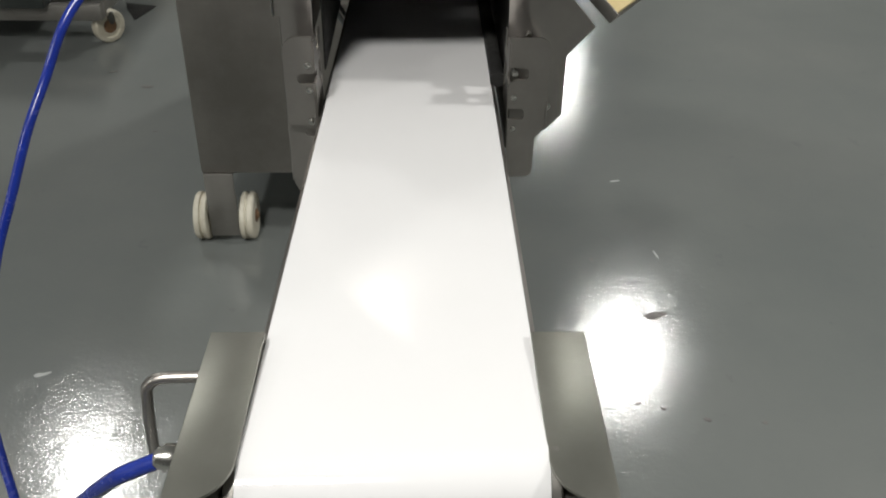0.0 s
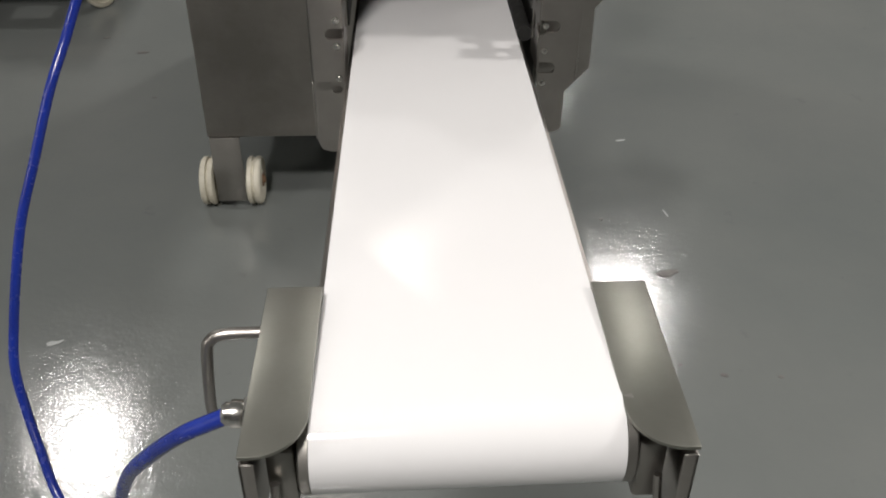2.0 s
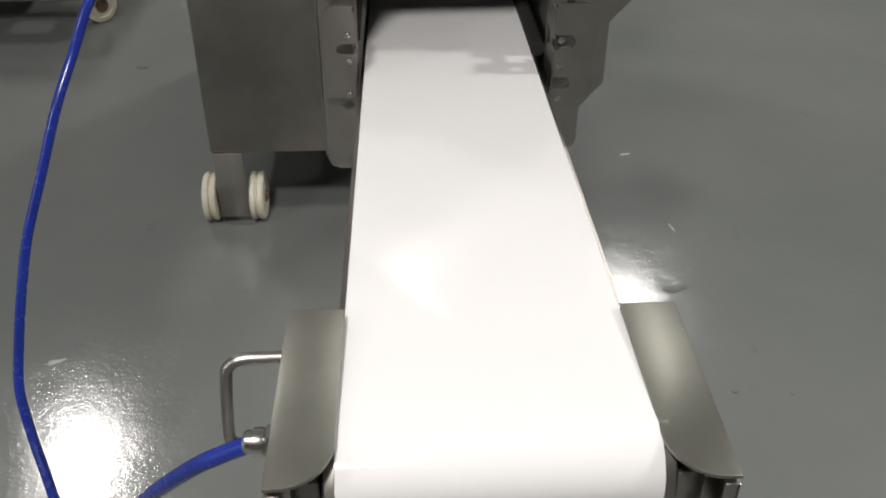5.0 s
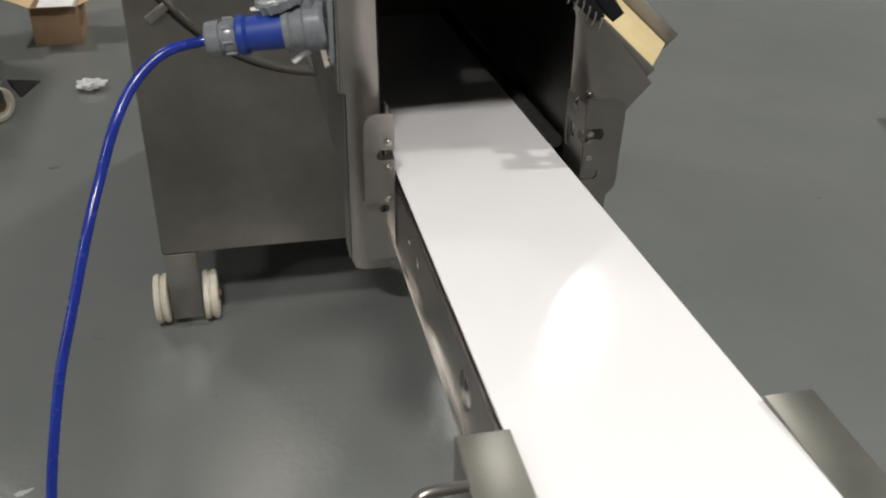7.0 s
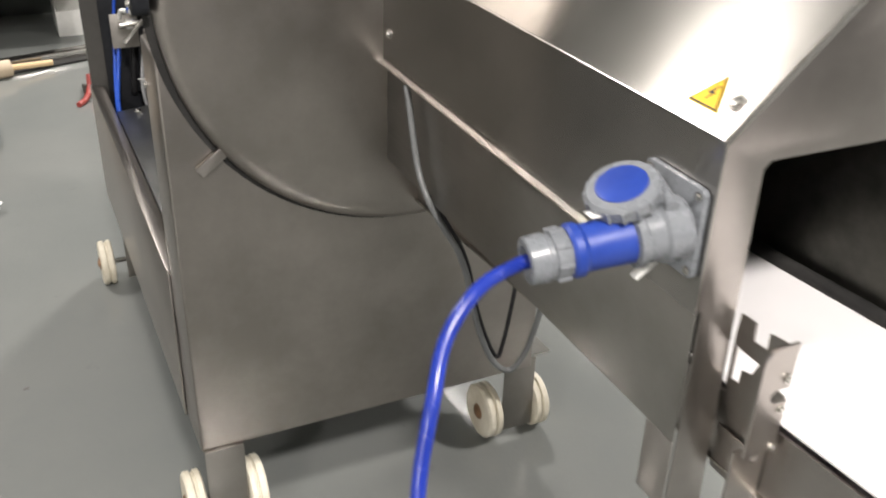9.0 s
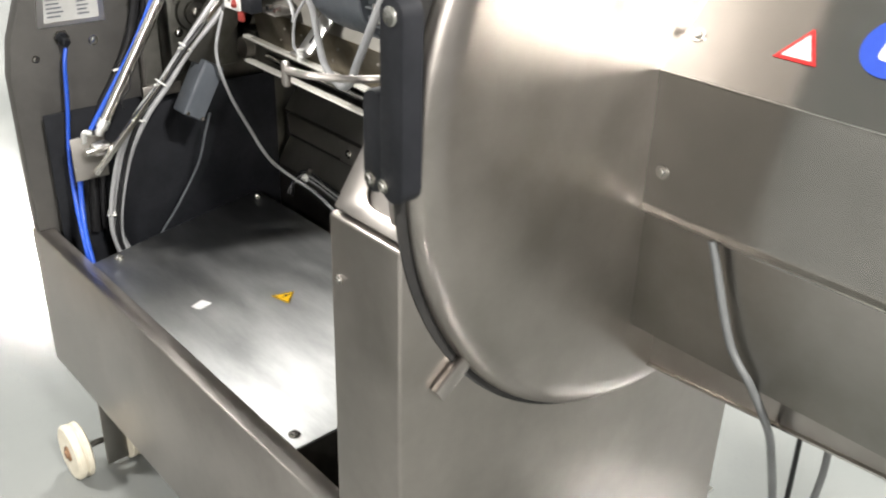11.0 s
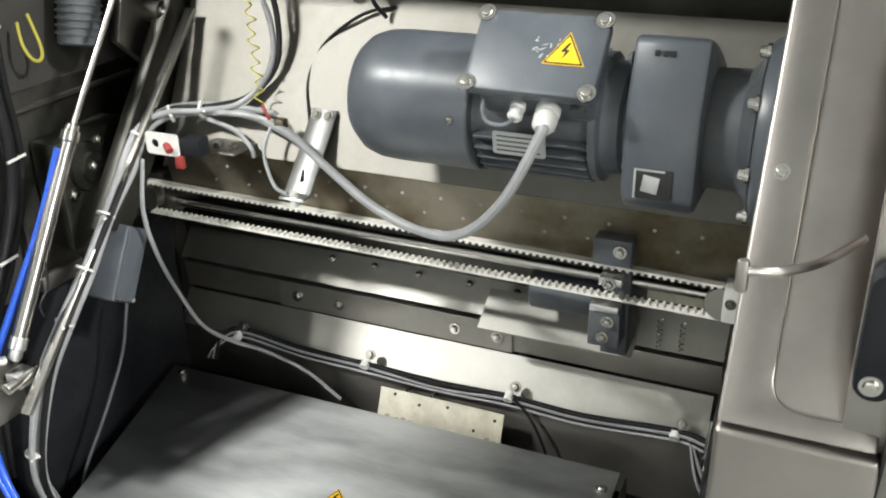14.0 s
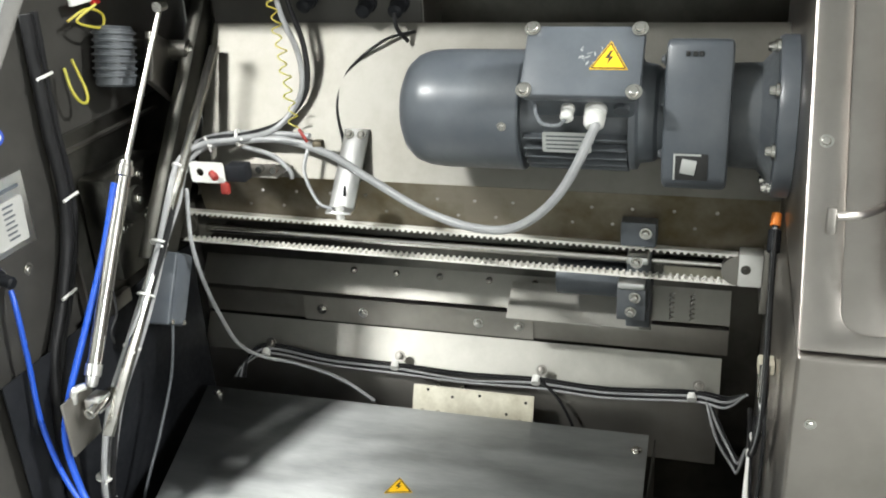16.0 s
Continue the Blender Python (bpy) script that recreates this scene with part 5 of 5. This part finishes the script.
for i, mat in enumerate((CABLE_BLACK, CABLE_BLACK, CABLE_GREY, CABLE_BLACK, CABLE_GREY)):
    dz = -0.0062 * i
    pts = [(0.0, 3.235 + 0.006 * i, 0.60), (-0.002, 3.215 + 0.004 * i, 0.66 + dz), (0.008, 3.165, 0.692 + dz), (0.010, 3.02, 0.676 + dz), (0.006, 2.86, 0.676 + dz), (0.010, 2.70, 0.668 + dz - 0.006 * (i == 2)), (0.006, 2.545, 0.676 + dz), (0.010, 2.40, 0.668 + dz), (0.006, 2.225, 0.684 + dz), (-0.03, 2.16, 0.70 + dz), (-0.10, 2.125, 0.755)]
    part("wire", tube(pts, 0.0027, 7, 8), mat, loom)
for y in (3.172, 2.86, 2.545, 2.225):
    cl = part("clip", rod((0.012, y, 0.676), (-0.003, y, 0.668), 0.0095, seg=12), WHITE_PLASTIC, loom)
    bolt(cl, (0.010, y - 0.012, 0.694), (-0.8, 0, 0.5), 0.008, 0.009, STEEL_DULL)
for i in range(4):
    part("branch", tube([(0.004, 2.20, 0.68), (-0.01 - 0.006 * i, 2.175, 0.64 - 0.012 * i), (-0.035, 2.15 - 0.004 * i, 0.60 - 0.02 * i), (-0.09, 2.13, 0.60 - 0.01 * i), (-0.13, 2.12, 0.655)], 0.0028, 6, 7), CABLE_GREY if i % 2 else CABLE_BLACK, loom)
part("branch", tube([(0.004, 2.535, 0.672), (-0.002, 2.50, 0.64), (-0.008, 2.475, 0.60), (-0.008, 2.46, 0.56)], 0.0034, 6, 7), CABLE_BLACK, loom)
# wiring on the inner side of the front housing
wires = thing("front_wiring", (-0.3, 2.11, 0.9), "black and grey leads tied to the inner front wall", "cable loom")
for i, mat in enumerate((CABLE_BLACK, CABLE_BLACK, CABLE_GREY, CABLE_BLACK)):
    o = 0.007 * i
    part("lead", tube([(-0.236 - o, 2.112, 1.155), (-0.30 - o, 2.114, 1.09), (-0.37 - o, 2.116, 1.04), (-0.435 - o, 2.118, 0.985), (-0.43 - 1.6 * o, 2.12, 0.92), (-0.37 - o, 2.122, 0.83), (-0.30 + 2 * o, 2.122, 0.765 - o), (-0.20, 2.12, 0.76), (-0.15, 2.12, 0.755)], 0.0048 if i < 2 else 0.0032, 8, 8), mat, wires)
part("lead", tube([(-0.30, 2.122, 0.765), (-0.335, 2.125, 0.70), (-0.37, 2.13, 0.62), (-0.39, 2.14, 0.50)], 0.0048, 8), WHITE_PLASTIC, wires)
part("lead", tube([(-0.44, 2.115, 0.99), (-0.50, 2.116, 0.90), (-0.49, 2.118, 0.80), (-0.43, 2.12, 0.745), (-0.36, 2.122, 0.78), (-0.33, 2.12, 0.86)], 0.003, 8), CABLE_BLACK, wires)
part("orange_joint", rod((-0.225, 2.110, 1.168), (-0.240, 2.112, 1.153), 0.008, seg=14), ORANGE, wires, "orange cable joint")
part("black_joint", rod((-0.245, 2.112, 1.148), (-0.268, 2.113, 1.122), 0.010, seg=14), BLACK, wires)
part("crimp", rod((-0.415, 2.118, 1.005), (-0.44, 2.119, 0.965), 0.008, seg=12), STEEL_SHINE, wires)
part("white_anchor", boxes((-0.36, -0.33, 2.10, 2.125, 0.955, 0.975), bevel=0.003), CONNECTOR, wires)
for p in ((-0.30, 2.122, 0.765), (-0.33, 2.12, 0.82), (-0.44, 2.118, 0.955)):
    part("tie", rod(Vector(p) + Vector((-0.014, 0, 0.004)), Vector(p) + Vector((0.012, 0, -0.004)), 0.006, seg=8), WHITE_PLASTIC, wires)
# plugs on the back panel
for i, (y, z) in enumerate(((2.985, 1.462), (2.865, 1.452), (2.80, 1.452))):
    plug_b = thing("round_plug", (0.043, y, z), "black ribbed round plug on the back panel", "plug", "plugs on the back panel")
    part("shell", lathe((0.043, y, z), (-1, 0, -0.3), [(0, 0.018), (0.012, 0.018), (0.014, 0.015), (0.040, 0.014), (0.044, 0.008)], 14), BLACK, plug_b)
    if i == 2:
        part("tail", tube([(0.0, y, z - 0.012), (-0.002, y - 0.004, z - 0.04), (0.012, y - 0.02, z - 0.068)], 0.004, 8), CABLE_BLACK, plug_b)
# grey service hose under the tunnel
HOSE = [(-0.229, 1.785, 1.108), (-0.228, 1.778, 1.090), (-0.227, 1.732, 0.970), (-0.222, 1.690, 0.915), (-0.195, 1.676, 0.858), (-0.168, 1.672, 0.81), (-0.146, 1.670, 0.75), (-0.134, 1.662, 0.682), (-0.110, 1.66, 0.60), (-0.078, 1.66, 0.53), (-0.040, 1.66, 0.498), (-0.012, 1.66, 0.52), (0.008, 1.66, 0.565), (0.029, 1.66, 0.66), (0.030, 1.67, 0.78), (0.02, 1.68, 0.87)]
cable("grey_service_hose", HOSE, 0.0062, HOSE_GREY, "grey hose hanging in a loop under the tunnel", 12)
cable("black_service_cable", [(x + 0.010, y + 0.010, z + 0.006) for x, y, z in HOSE[3:10]] + [(-0.05, 1.675, 0.56), (-0.02, 1.69, 0.70), (-0.01, 1.70, 0.87)], 0.0045, CABLE_BLACK, "black cable hanging beside the grey hose", 10)

# ---- round about the machine ----
trolley = thing("machine_trolley", (-2.1, 4.1, 0), "dark machine on a castor frame standing nearby", "trolley")
part("body", boxes((-2.9, -1.62, 3.45, 4.4, 0.20, 1.0), bevel=0.01), DARK_PAINT, trolley)
part("frame", boxes((-2.9, -1.40, 3.50, 3.56, 0.13, 0.20), (-1.46, -1.40, 3.56, 3.80, 0.13, 0.20), (-1.70, -1.46, 3.74, 3.80, 0.13, 0.20), bevel=0.004), STEEL_DULL, trolley)
for x, y in ((-1.41, 3.60), (-1.85, 4.30), (-2.75, 3.60)):
    w = part("wheel", lathe((x, y - 0.005, 0.075), (0.75, -0.66, 0), [(-0.022, 0.04), (-0.021, 0.068), (-0.014, 0.075), (0.014, 0.075), (0.021, 0.068), (0.021, 0.052), (0.014, 0.048), (0.014, 0.035)], 32), CREAM, trolley, "cream wheel with a rusty hub")
    part("hub", lathe((x, y - 0.005, 0.075), (0.75, -0.66, 0), [(0.0, 0.034), (0.016, 0.032), (0.020, 0.014)], 20), RUST, w)
    part("fork", boxes((x - 0.03, x + 0.03, y - 0.02, y + 0.04, 0.085, 0.14), bevel=0.004), STEEL_DARK, trolley)
solo("rubber_offcut", prism([(-1.47, 4.078), (-1.37, 3.852), (-1.314, 4.037)], "z", 0.0, 0.006, bevel=0.001), RUBBER, "dark triangular rubber offcut lying on the floor", "offcut")
carton = thing("cardboard_box", (-1.295, 4.70, 0), "open brown cardboard box with a raised flap", "box")
for r in ((-1.41, -1.18, 4.555, 4.56, 0, 0.19), (-1.41, -1.18, 4.84, 4.845, 0, 0.19), (-1.41, -1.405, 4.56, 4.84, 0, 0.19), (-1.185, -1.18, 4.56, 4.84, 0, 0.19), (-1.41, -1.18, 4.56, 4.84, 0, 0.005)):
    part("wall", boxes(r, bevel=0.001), CARDBOARD, carton)
part("flap", box(bmesh.new(), 0, 0.13, -0.13, 0.13, 0, 0.004, 0.001, Matrix.Translation((-1.18, 4.70, 0.188)) @ Matrix.Rotation(radians(-24), 4, "Y")), CARD_LIGHT, carton, "pale inner side of a flap")
part("flap", box(bmesh.new(), -0.13, 0, -0.14, 0.14, 0, 0.004, 0.001, Matrix.Translation((-1.41, 4.70, 0.188)) @ Matrix.Rotation(radians(25), 4, "Y")), CARD_LIGHT, carton)
part("flap", box(bmesh.new(), -0.11, 0.11, -0.10, 0, 0, 0.004, 0.001, Matrix.Translation((-1.295, 4.557, 0.189)) @ Matrix.Rotation(radians(-18), 4, "X")), CARD_LIGHT, carton)
part("packing", box(bmesh.new(), -1.39, -1.20, 4.58, 4.82, 0.10, 0.195, 0.03), PAPER, carton)
paper = bmesh.new()
bmesh.ops.create_icosphere(paper, subdivisions=3, radius=1)
rn = random.Random(3)
for v in paper.verts:
    k = 0.65 + 0.5 * noise.noise(v.co * 2.3) + rn.uniform(-0.08, 0.08)
    v.co = Vector((-1.068 + v.co.x * 0.085 * k, 3.89 + v.co.y * 0.05 * k, max(0.001, 0.030 + v.co.z * 0.034 * k)))
solo("crumpled_paper", paper, PAPER, "crumpled piece of white paper on the floor", "paper")
roll = thing("paper_roll", (-1.0, 5.40, 0.045), "long pale kraft paper roll lying on the floor", "roll")
part("tube", rod((-1.55, 5.31, 0.046), (-0.87, 5.55, 0.046), 0.045, seg=28, bevel=0.003), KRAFT, roll)
part("core", rod((-0.87, 5.55, 0.046), (-0.66, 5.625, 0.030), 0.016, seg=20), CARD_LIGHT, roll)
bench = thing("work_bench", (-1.0, 6.3, 0), "dark steel bench with a lower shelf", "bench")
part("top", boxes((-2.4, -0.30, 5.95, 6.8, 0.78, 0.82), bevel=0.004), STEEL, bench)
part("shelf", boxes((-2.4, -0.30, 6.0, 6.8, 0.30, 0.33), bevel=0.004), STEEL_SHINE, bench)
part("back", boxes((-2.4, -0.30, 6.76, 6.8, 0.0, 0.78)), DARK_PAINT, bench)
for x in (-2.36, -0.36):
    for y in (6.0, 6.72):
        part("leg", boxes((x - 0.025, x + 0.025, y - 0.025, y + 0.025, 0, 0.78), bevel=0.003), STEEL, bench)
solo("steel_profile", box(bmesh.new(), -0.9, 0.35, -0.04, 0.04, 0, 0.05, 0.003, Matrix.Translation((-0.75, 5.72, 0.0)) @ Matrix.Rotation(radians(14), 4, "Z")), STEEL_SHINE, "bright steel profile lying before the bench", "profile")
clampt = thing("red_clamp", (-0.56, 5.05, 0), "small red hand tool lying on the floor", "tool")
part("grip", tube([(-0.60, 4.96, 0.012), (-0.56, 5.02, 0.016), (-0.53, 5.10, 0.04), (-0.52, 5.14, 0.10)], 0.014, 10), RED_DULL, clampt)
part("jaw", boxes((-0.555, -0.49, 5.10, 5.22, 0.0, 0.03), bevel=0.004), STEEL_DARK, clampt)
solo("dark_mat", prism([(-0.95, 5.55), (-0.35, 5.72), (-0.42, 5.95), (-1.05, 5.8)], "z", 0.0, 0.012, bevel=0.002), RUBBER, "dark rubber mat before the bench", "mat")
solo("white_tray", boxes((-0.57, -0.28, 6.20, 6.50, 0.0, 0.012), (-0.57, -0.28, 6.20, 6.212, 0.012, 0.15), (-0.57, -0.28, 6.488, 6.50, 0.012, 0.15), (-0.57, -0.558, 6.212, 6.488, 0.012, 0.15), (-0.292, -0.28, 6.212, 6.488, 0.012, 0.15), bevel=0.002), WHITE_PLASTIC, "white plastic tray on the floor under the bench", "tray")
far_light = thing("white_machine", (-0.45, 7.6, 0), "white enamelled machine behind the bench", "machine")
part("body", boxes((-1.0, 0.4, 7.3, 8.0, 0.1, 0.9), bevel=0.01), WHITE_PLASTIC, far_light)
part("plinth", boxes((-0.95, 0.35, 7.35, 7.95, 0.0, 0.1)), DARK_PAINT, far_light)
toolbox = thing("storage_crate", (2.62, 2.75, 0), "dark plastic crate with a pale lid on the floor", "crate")
tmx = Matrix.Translation((2.66, 2.62, 0)) @ Matrix.Rotation(radians(-14), 4, "Z")
part("body", box(bmesh.new(), -0.26, 0.26, -0.18, 0.18, 0.0, 0.17, 0.012, tmx), DARK_PAINT, toolbox)
part("lid", box(bmesh.new(), -0.285, 0.285, -0.20, 0.20, 0.172, 0.20, 0.008, tmx), GREY_PLASTIC, toolbox, "grey lid")
part("lid_inlay", box(bmesh.new(), -0.25, 0.25, -0.165, 0.165, 0.20, 0.206, 0.003, tmx), KRAFT, toolbox)
